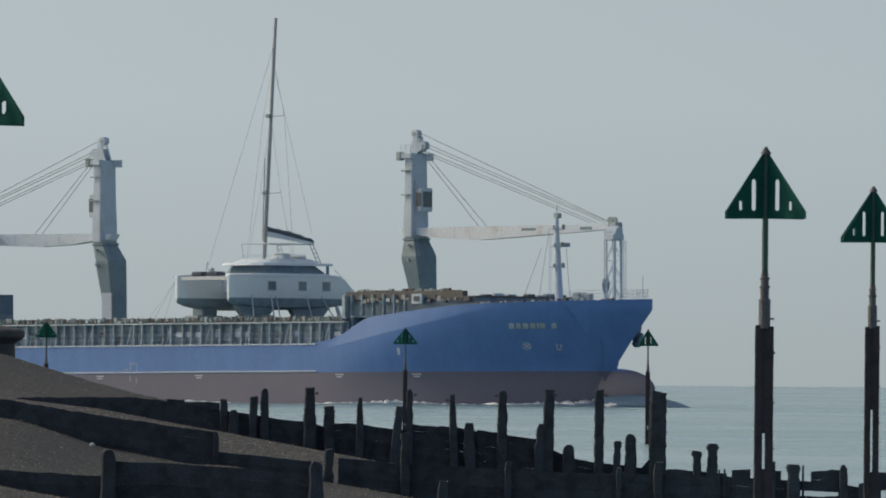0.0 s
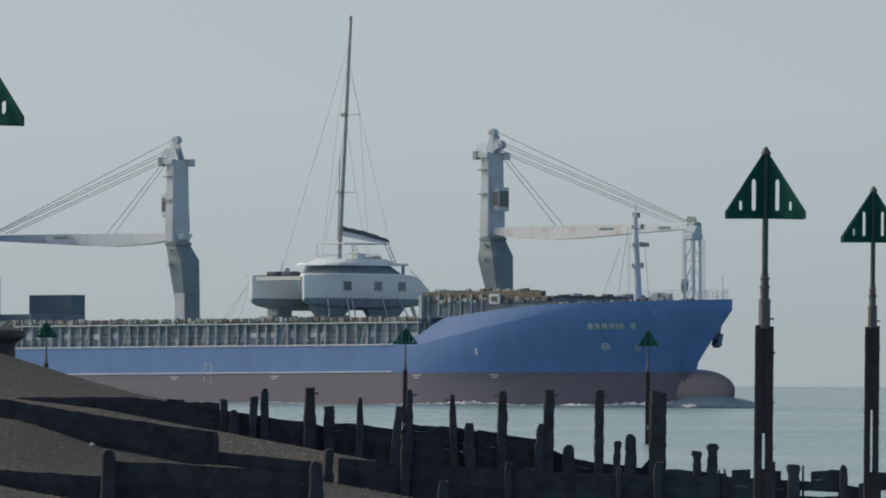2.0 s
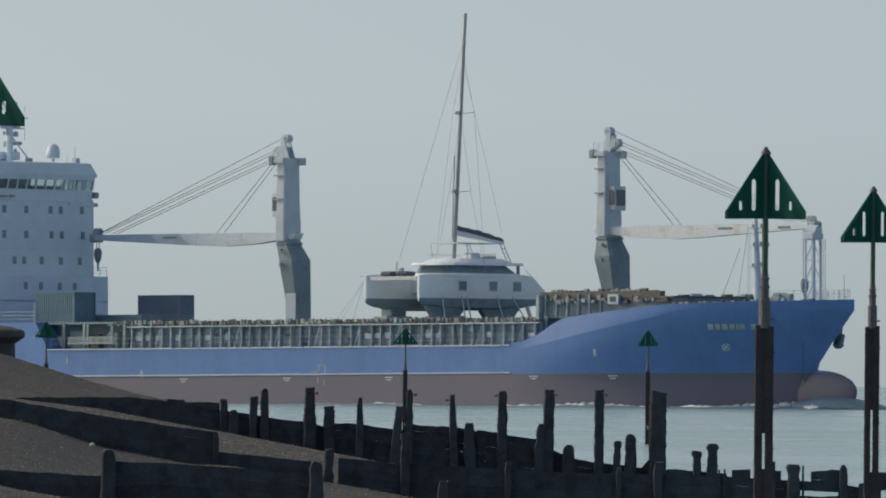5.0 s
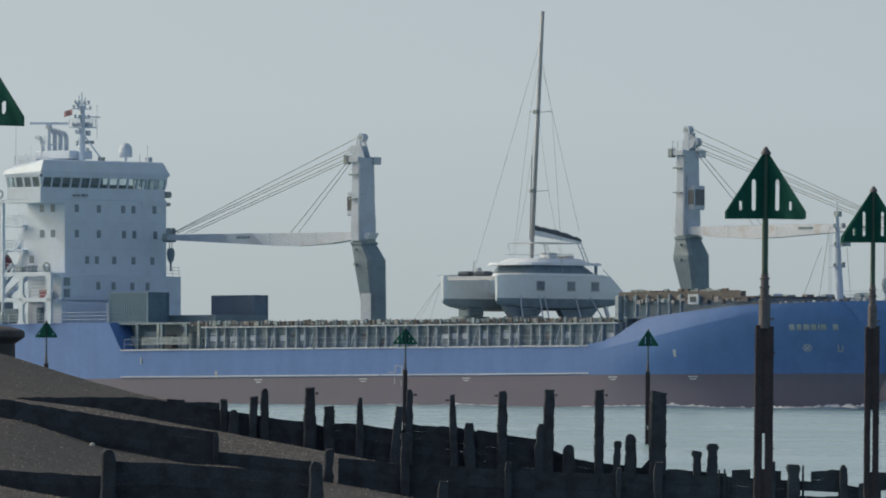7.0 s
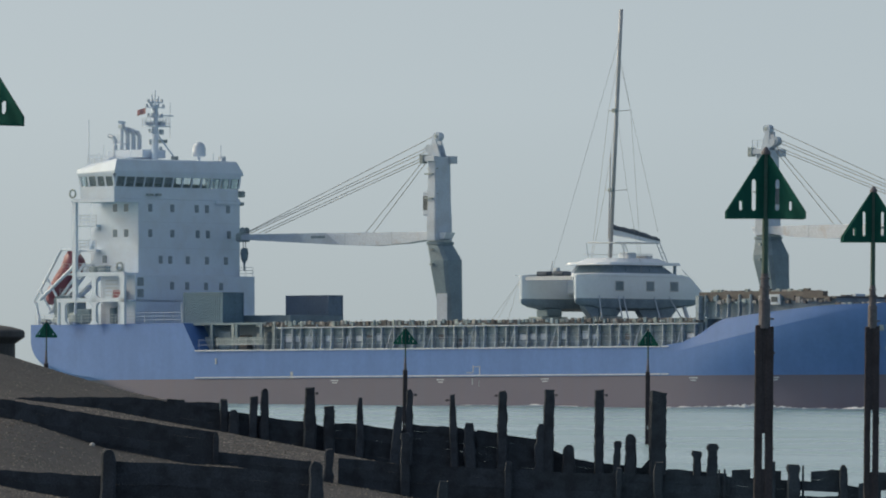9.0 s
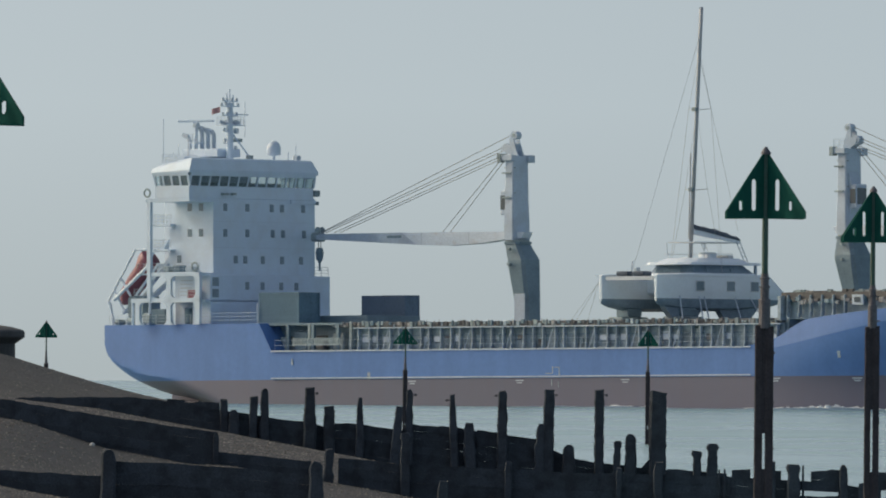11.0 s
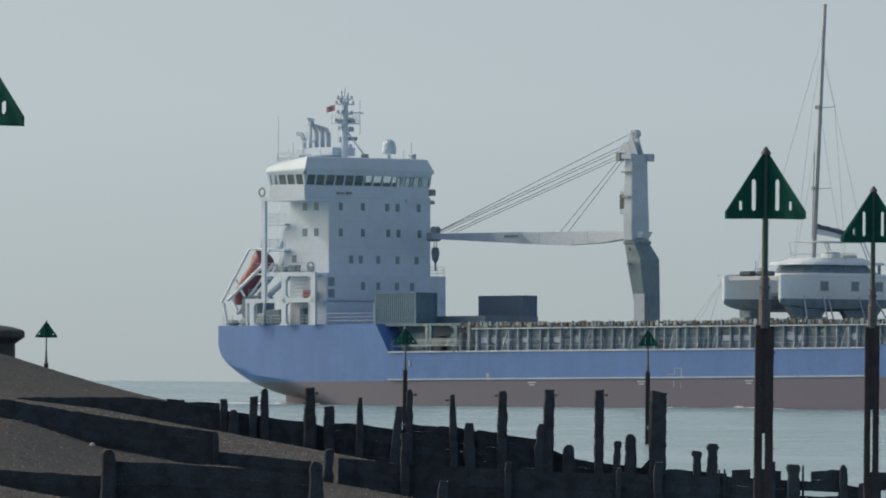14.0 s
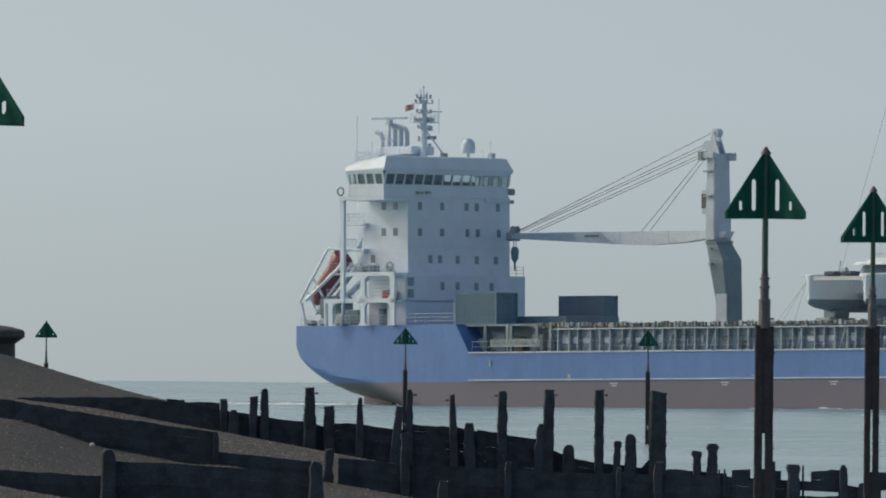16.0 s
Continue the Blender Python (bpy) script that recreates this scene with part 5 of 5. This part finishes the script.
def build_fore(ship):
    """Foremast and the lattice tower on which the forward jib rests."""
    mast = T((102.45, 0, 9.6), (102.05, 0, 19.4), 0.47, "foremast", CRANE, ship, "grey tapered foremast with lamps", 0.2, 12)
    T((102.1, 0, 19.4), (102.1, 0, 20.3), 0.07, "top_spike", CRANE, mast)
    for z, w in ((17.6, 0.95), (15.7, 0.75), (13.5, 0.9)):
        B((101.8, -w, z), (102.5, w, z + 0.1), "lamp_bracket", CRANE, mast)
        T((102.3, -w * 0.9, z + 0.1), (102.3, -w * 0.9, z + 0.55), 0.2, "navigation_lamp", STEEL, mast)
        T((102.3, w * 0.75, z + 0.1), (102.3, w * 0.75, z + 0.45), 0.14, "navigation_lamp", STEEL, mast)
    B((101.9, -1.6, 15.75), (102.7, -0.6, 16.2), "floodlight", STEEL, mast, "", 0.05)
    B((101.8, -0.35, 18.8), (102.5, 0.2, 19.4), "floodlight", STEEL, mast, "", 0.05)
    for a in (101.35, 101.6):
        T((a, 0.4, 10.2), (a + 0.05, 0.4, 17.2), 0.025, "ladder_rail", CRANE, mast, seg=5)
    T((100.9, 1.6, 10.0), (101.5, 0.5, 17.8), 0.03, "stay_wire", CABLE, mast, seg=5)
    T((98.6, 1.2, 10.6), (100.8, 1.0, 15.6), 0.025, "stay_wire", CABLE, mast, seg=5)
    T((103.6, -0.4, 10.0), (103.1, -0.4, 15.6), 0.025, "stay_wire", CABLE, mast, seg=5)
    tw = B((102.75, -8.9, 16.6), (104.15, -7.1, 17.25), "jib_rest", CRANE, ship, "grey lattice jib-rest tower", 0.05)
    w = 0.55
    cs = [(103.45 + x, -8.0 + y) for x, y in ((-w, -w), (w, -w), (w, w), (-w, w))]
    for i, (a, s) in enumerate(cs):
        T((a, s, 9.5), (a, s, 16.7), 0.17 if i in (1, 2) else 0.1, "leg", CRANE, tw, seg=6)
    for i in range(3):
        z = 10.0 + i * 2.2
        for p, q in ((cs[2], cs[3]), (cs[0], cs[1])):
            T((q[0], q[1], z), (p[0], p[1], z + 2.1), 0.07, "brace", CRANE, tw, seg=5)
            T((p[0], p[1], z + 2.15), (q[0], q[1], z + 2.15), 0.06, "brace", CRANE, tw, seg=5)
    B((102.95, -8.6, 9.6), (103.95, -7.3, 10.1), "rope_store", CRANE, tw)
    part("head_guard", tube((103.0, 8.0, 17.6), (104.2, 8.0, 17.4), 0.62, seg=12), CRANE, tw)
    for a in (104.5, 104.8):
        T((a, -8.4, 9.6), (a, -8.4, 16.6), 0.035, "ladder_rail", CRANE, tw, seg=5)
    for i in range(16):
        T((104.5, -8.4, 10.0 + i * 0.42), (104.8, -8.4, 10.0 + i * 0.42), 0.03, "rung", CRANE, tw, seg=5)


def build_container(name, lo, hi, material, label, corrugated=True):
    """A shipping box: ribbed walls between corner posts and rails. Corners as (forward, starboard, up), in the ship's space."""
    c = thing(name, label, "container", "containers on deck")
    B((lo[0] + 0.06, lo[1] + 0.06, lo[2] + 0.06), (hi[0] - 0.06, hi[1] - 0.06, hi[2] - 0.05), "wall_panel", material, c)
    for a in (lo[0], hi[0] - 0.16):
        for s in (lo[1], hi[1] - 0.16):
            B((a, s, lo[2]), (a + 0.16, s + 0.16, hi[2]), "corner_post", material, c)
    for z in (lo[2], hi[2] - 0.14):
        B((lo[0] + 0.16, hi[1] - 0.12, z), (hi[0] - 0.16, hi[1], z + 0.14), "side_rail", material, c)
        B((hi[0] - 0.12, lo[1] + 0.16, z), (hi[0], hi[1] - 0.16, z + 0.14), "end_rail", material, c)
    n = int((hi[0] - lo[0]) / 0.28)
    rib = None
    for i in range(n):
        x = lo[0] + 0.3 + i * 0.28
        if x > hi[0] - 0.3:
            break
        if rib is None:
            rib = part("rib", boxm((-0.07, -0.025, lo[2] + 0.14), (0.07, 0.025, hi[2] - 0.14)), material, c)
            rib.matrix_basis = pose(x, -(hi[1] - 0.05), 0)
        else:
            same(rib, c, pose(x, -(hi[1] - 0.05), 0))
    return c


def build_catamaran():
    """A sailing catamaran, built bow at x = 0 and stern at x = 21, stowed across the ship with its bows to starboard."""
    c = thing("catamaran", "white sailing catamaran with a tall mast, shored up across the hatches", "sailing yacht")
    def box(lo, hi, name, material, parent, label="", bevel=0.0):
        return part(name, boxm(lo, hi, bevel), material, parent, label)
    def rod(p, q, r, name, material, parent, label="", r2=None, seg=6):
        return part(name, tube(p, q, r, r2, seg), material, parent, label)
    def hull(y):
        rings = []
        for x, w, top, bot in ((0.5, 0.12, 13.0, 10.25), (0.62, 0.26, 13.1, 10.05), (1.6, 0.56, 13.15, 9.75), (3.7, 0.83, 13.2, 9.45), (7, 0.95, 13.25, 9.32), (13, 0.98, 13.25, 9.35), (17.2, 0.95, 13.2, 9.65), (18.2, 0.95, 13.05, 9.75), (19.2, 0.93, 12.5, 9.85), (20.2, 0.9, 11.8, 10.0), (21.0, 0.88, 11.3, 10.2)):
            rings.append([(x, y - w, top), (x, y - w * 1.03, (top + 10.62) / 2), (x, y - w, 10.62), (x, y - w * 0.75, bot + 0.3), (x, y, bot), (x, y + w * 0.75, bot + 0.3), (x, y + w, 10.62), (x, y + w * 1.03, (top + 10.62) / 2), (x, y + w, top)])
        h = part("yacht_hull", loft(rings), GEL, c, "white topsides over a dark antifouled bottom")
        h.data.materials.append(ANTIFOUL)
        for p in h.data.polygons:
            p.material_index = 1 if p.center.z < 10.62 and abs(p.normal.x) < 0.95 else 0
            p.use_smooth = True
        h.data.set_sharp_from_angle(angle=radians(38))
        for x0, x1, x2, x3 in ((1.6, 8.0, 6.6, 3.2), (10.4, 17.2, 15.6, 11.8))[:2 if y < 0 else 0]:
            part("keel", prism([(x0, 9.75), (x1, 9.75), (x2, 8.25), (x3, 8.25)], y - 0.35, y + 0.35), ANTIFOUL, h)
        return h
    for y in (-3.7, 3.7):
        h = hull(y)
        o = -1 if y < 0 else 1
        for x in (6.7, 11.8, 15.8):
            yy = y + o * 0.985
            box((x - 0.72, min(yy, yy + o * 0.02), 11.4), (x + 0.72, max(yy, yy + o * 0.02), 12.5), "window_surround", GELGREY, h)
            yy += o * 0.02
            box((x - 0.6, min(yy, yy + o * 0.02), 11.5), (x + 0.6, max(yy, yy + o * 0.02), 12.42), "hull_window", GLASS, h)
        yy = y + o * 0.97
        box((0.8, min(yy, yy + o * 0.06), 12.98), (17.6, max(yy, yy + o * 0.06), 13.1), "rubbing_edge", GEL, h, "", 0.02)
    box((7.0, -3.0, 11.0), (19.0, 3.0, 13.0), "bridge_deck", GEL, c, "", 0.3)
    box((0.7, -3.2, 12.55), (1.1, 3.2, 12.95), "forward_beam", GELGREY, c)
    for q in range(6):
        rod((1.1, -2.5 + q, 12.8), (7.0, -2.5 + q, 12.8), 0.04, "trampoline_line", GELGREY, c)
    def slab(z0, z1, w0, w1, a0, a1, rake0=0.0, rake1=0.0):
        r = []
        for z, w, f, b in ((z0, w0, a0, a1), (z1, w1, a0 + rake0, a1 - rake1)):
            r.append([(f, -w * 0.5, z), (f + 0.8, -w * 0.86, z), (f + 2.2, -w, z), (b, -w, z), (b, w, z), (f + 2.2, w, z), (f + 0.8, w * 0.86, z), (f, w * 0.5, z)])
        return loft(r)
    part("coach_house", slab(13.0, 13.35, 3.5, 3.4, 6.6, 17.6, 0.3, 0.1), GEL, c)
    part("saloon_window", slab(13.35, 14.22, 3.4, 3.0, 6.9, 17.2, 0.7, 1.4), GLASS, c, "wraparound dark saloon window")
    for x in (9.4, 13.4):
        box((x, -3.36, 13.35), (x + 0.14, 3.36, 13.8), "window_post", GLASS, c)
    part("coach_roof", slab(14.22, 14.5, 3.5, 3.45, 6.3, 18.4, 0.3, 0.2), GEL, c)
    part("coach_roof", slab(14.5, 14.95, 3.1, 2.5, 7.6, 16.6, 1.2, 0.8), GEL, c)
    for y in (-3.2, 3.2):
        box((17.6, y - 0.1, 13.0), (17.9, y + 0.1, 14.25), "roof_post", ANTIFOUL, c)
        rod((18.6, y - 0.3, 13.8), (20.6, y - 0.3, 12.5), 0.04, "grab_rail", RAIL, c)
        rod((10.2, y * 0.75, 14.9), (10.0, y * 0.8, 16.6), 0.045, "top_post", RAIL, c)
        for k in (0, 0.6):
            rod((17.0 + k, y * 0.75, 14.45), (15.5 + k, y * 0.75, 16.8), 0.05, "arch_tube", RAIL, c)
        for q in range(5):
            rod((16.9 - 0.3 * q, y * 0.75, 14.7 + 0.46 * q), (17.4 - 0.3 * q, y * 0.75, 14.7 + 0.46 * q), 0.035, "arch_rung", RAIL, c)
        rod((9.5, y * 0.75, 15.4), (15.0, y * 0.75, 15.4), 0.035, "flybridge_rail", RAIL, c)
    box((13.0, -0.8, 14.9), (14.4, 0.8, 15.6), "helm_console", GEL, c, "", 0.15)
    box((15.2, -1.6, 14.9), (16.2, 1.6, 15.3), "flybridge_seat", GELGREY, c, "", 0.15)
    box((9.4, -1.9, 16.55), (16.6, 1.9, 16.67), "hard_top", GELGREY, c, "pale hard top over the flybridge", 0.04)
    # mast, boom and rigging
    MX, RK = 10.85, 1.9
    mast = part("yacht_mast", loft([[(MX + RK * k + 0.22 * w * math.cos(2 * math.pi * i / 10), 0.22 * w * math.sin(2 * math.pi * i / 10), 15.0 + 26.35 * k) for i in range(10)] for k, w in ((0, 1.0), (0.6, 1.0), (0.85, 0.98), (1.0, 0.95))]), MAST, c, "tall grey raked mast", smooth=True)
    for k, w in ((0.59, 1.5), (0.27, 1.5)):
        x, z = MX + RK * k, 15.0 + 26.35 * k
        for o in (-1, 1):
            rod((x, 0, z), (x + 0.5, o * w, z + 0.1), 0.035, "spreader", MAST, mast)
            rod((x + 0.5, o * w, z + 0.1), (MX + RK * 0.83, 0, 36.8) if k > 0.5 else (MX + RK * 0.59, 0, 30.5), 0.018, "shroud", CABLE, mast, seg=4)
            rod((x + 0.5, o * w, z + 0.1), (MX + 0.9, o * 3.6, 13.3), 0.018, "shroud", CABLE, mast, seg=4)
        box((x - 0.55, -0.25, z - 0.15), (x - 0.15, 0.25, z + 0.25), "mast_fitting", STEEL, mast)
    rod((MX - 0.28, 0, 17.0), (MX + 0.1, 0, 26.0), 0.07, "furler", MAST, mast)
    rod((MX + RK * 0.8, 0, 36.2), (MX + 8.0, 0, 17.9), 0.018, "topping_lift", CABLE, mast, seg=4)
    rod((MX + RK * 0.9, 0, 38.6), (1.0, 0, 13.0), 0.02, "forestay", CABLE, mast, seg=4)
    part("boom", prism([(MX + 0.3, 17.45), (MX + 6.8, 16.75), (MX + 8.1, 16.68), (MX + 8.1, 16.92), (MX + 0.3, 18.02)], -0.25, 0.25), GEL, c)
    part("stack_pack", loft([[(MX + x, w, z0), (MX + x, w, z1 - 0.2), (MX + x, 0.0, z1), (MX + x, -w, z1 - 0.2), (MX + x, -w, z0)] for x, w, z0, z1 in ((0.35, 0.24, 17.95, 18.62), (0.8, 0.33, 17.92, 18.5), (1.5, 0.38, 17.85, 18.34), (2.3, 0.34, 17.75, 18.3), (3.2, 0.39, 17.6, 18.12), (4.1, 0.35, 17.45, 18.1), (5.0, 0.38, 17.3, 17.85), (6.0, 0.33, 17.15, 17.72), (7.0, 0.34, 17.02, 17.4), (7.7, 0.3, 16.9, 17.36), (8.2, 0.2, 16.88, 17.15))]), SAILCOVER, c, "dark stowed sail cover along the boom")
    # foredeck
    for x, y in ((1.6, -1.2), (1.6, 1.0), (3.2, -0.2)):
        box((x, y, 13.0), (x + 1.1, y + 1.6, 13.5), "cushion", SAILCOVER, c, "", 0.15)
    box((2.4, 0.3, 12.8), (3.0, 0.9, 13.9), "deck_box", RAIL, c, "", 0.1)
    rod((2.6, 1.4, 12.9), (3.0, 1.4, 14.6), 0.06, "davit", RAIL, c)
    # blocks and shores it stands on
    for y in (-3.7, 3.7):
        box((2.9, y - 1.0, 8.22), (7.2, y + 1.0, 8.75), "cradle_block", STEEL, c, "dark timber cradle block", 0.1)
        box((4.0, y - 0.8, 8.75), (6.4, y + 0.8, 9.6), "cradle_block", PEDESTAL, c, "", 0.1)
    for x0, x1 in ((2.2, 3.4), (5.6, 6.6), (6.6, 7.4), (12.0, 12.5), (15.8, 15.0)):
        rod((x0, -6.0, 8.22), (x1, -4.6, 10.9), 0.07, "shore", CRANE, c)
    rod((18.6, -4.4, 8.22), (18.3, -4.0, 9.9), 0.22, "shore", GEL, c)
    for y0 in (3.0, 4.6, 5.4):
        rod((1.8, y0 + 3.6, 8.22), (0.6, 4.0, 12.4), 0.018, "lashing", CABLE, c, seg=4)
    return c


def build_wake():
    """Broken white water along the starboard waterline and the smooth swell thrown up by the bulb; carried along with the ship."""
    rnd = random.Random(4)
    foam = thing("bow_wave", "broken white bow wave along the moving hull", "bow wave")
    def lump(x, s, l, w, h):
        rings = []
        n = 12
        for i in range(n + 1):
            k = i / n
            r = math.sin(math.pi * k) ** 0.6 + 0.02
            j = rnd.uniform(0.7, 1.3)
            rings.append([(x + l * (k - 0.5), -s + rnd.uniform(-0.1, 0.1) + w * r * math.cos(t0), h * r * j * math.sin(t0) - 0.02) for t0 in [math.pi * q / 6 for q in range(7)]])
        return loft(rings)
    # heights of the broken water along the hull: calm in the trough abaft the bow, thick towards the stem
    swell = [(46, 0.0), (50, 0.12), (53, 0.22), (56, 0.1), (60, 0.34), (64, 0.2), (67, 0.05), (75, 0.04), (80, 0.22), (85, 0.45), (89, 0.55), (93, 0.3), (99, 0.25), (103, 0.45), (108, 0.75), (113, 0.85)]
    x = 47.0
    while x < 113:
        h = lerp(x, swell)
        l = rnd.uniform(1.2, 3.6)
        if h > 0.06 and rnd.random() < 0.35 + h:
            part("foam", lump(x, hull_half(x, 0.3) + 0.5 + rnd.uniform(0, 0.4), l, rnd.uniform(0.3, 0.7), h * rnd.uniform(0.5, 1.0)), FOAM, foam, smooth=True)
        x += l * rnd.uniform(0.2, 0.45)
    for i in range(70):
        x = rnd.uniform(80, 114)
        h = lerp(x, swell)
        part("foam", lump(x, hull_half(x, 0.3) + rnd.uniform(0.7, 2.8), rnd.uniform(0.5, 1.8), rnd.uniform(0.2, 0.5), h * rnd.uniform(0.3, 0.95)), FOAM, foam, smooth=True)
    for i in range(60):
        x = 98 + 15 * rnd.random() ** 0.7
        k = (x - 98) / 15
        part("foam", lump(x, hull_half(x, 0.3) + 0.5 + rnd.uniform(0.2, 2.2) * (0.4 + k), rnd.uniform(1.5, 4.0), rnd.uniform(0.2, 0.4), rnd.uniform(0.12, 0.3) + 0.4 * k * rnd.random()), FOAM, foam, smooth=True)
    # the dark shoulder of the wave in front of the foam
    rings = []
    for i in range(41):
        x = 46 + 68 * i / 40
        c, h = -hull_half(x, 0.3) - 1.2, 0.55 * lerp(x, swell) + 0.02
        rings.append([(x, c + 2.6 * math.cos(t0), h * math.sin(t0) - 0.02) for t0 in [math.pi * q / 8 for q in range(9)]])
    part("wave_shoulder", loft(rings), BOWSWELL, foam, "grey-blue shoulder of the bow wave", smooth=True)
    for i in range(60):
        k = rnd.random() ** 1.6
        x = -5 - 70 * k
        sp = rnd.uniform(-7, 9) * (0.9 + 0.4 * k)
        part("foam", lump(x, sp, rnd.uniform(2, 6), rnd.uniform(0.3, 0.8), rnd.uniform(0.04, 0.12) * (1.3 - k)), FOAM, foam, smooth=True)
    rings = []
    for i in range(13):
        k = i / 12
        x = 108.5 + 12.5 * k
        r = math.sin(math.pi * min(1, 0.12 + 0.88 * k) ** 0.8) ** 0.8 + 0.01
        rings.append([(x, -0.5 + (3.4 - 1.4 * k) * r * math.cos(t0), 1.35 * r * math.sin(t0) - 0.02) for t0 in [math.pi * q / 10 for q in range(11)]])
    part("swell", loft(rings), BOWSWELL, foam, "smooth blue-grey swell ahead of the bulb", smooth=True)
    return foam


def build_ship():
    ship = thing("cargo_ship", "blue cargo ship under way, white superstructure and two deck cranes", "ship")
    build_hull(ship)
    build_deck(ship)
    build_marks(ship)
    build_superstructure(ship)
    build_boat(ship)
    scanner = build_top(ship)
    build_crane(ship, 29.7, -1, 5.4, (2.74, 1.1), (3.4, 0.72), (2.7, 0.1))
    build_crane(ship, 74.9, 1, 8.0, (2.87, 0.82), (3.8, 0.32), (2.75, 0.05))
    build_fore(ship)
    return ship, scanner


def motions():
    """The ship runs in towards the viewer and across the view; what it carries goes with it. Its radar turns once in 2.5 s."""
    tv = radians(51.934)
    rows = []
    surge = [(0, 0.02), (4, 0.02), (7, -0.04), (9, -0.09), (12, -0.09), (14, 0.0), (16, 0.15)]
    for i in range(17):
        t = 1.0 * i
        rows.append((t, pose(-65.909 + 6.7201 * math.cos(tv) * t + lerp(t, surge), 1510.875 - 6.7201 * math.sin(tv) * t, -0.52, 0, -0.745, -39.98)))
    for ob in CARRIED:
        walk(ob, rows)
    walk(CAT, [(t, m @ pose(59.6, -9.5, 0, 0, 0, 90)) for t, m in rows])
    flat = [(t, pose(m.translation.x, m.translation.y, SEA_LEVEL, 0, 0, -39.98)) for t, m in rows]
    walk(WAKE, flat)
    spin = []
    for i in range(65):
        t = 0.25 * i
        spin.append((t, pose(-7.4, -0.6, 30.4, 0, 0, 39.98 + 90 - 144 * (t - 7.7))))
    walk(SCANNER, spin)


build_sea()
build_beach()
build_drum()
build_beacons()
build_groynes()
build_pebbles()
SHIP, SCANNER = build_ship()
CAT = build_catamaran()
BOX_A = build_container("container", (10.4, -8.44, 8.46), (16.5, -6.0, 11.55), NAVY, "navy blue ribbed shipping container on the after deck")
BOX_B = build_container("container", (7.9, 4.5, 8.46), (13.5, 8.0, 11.75), TEALBOX, "slate blue ribbed container beside the superstructure")
WAKE = build_wake()
CARRIED = [SHIP, BOX_A, BOX_B]
motions()
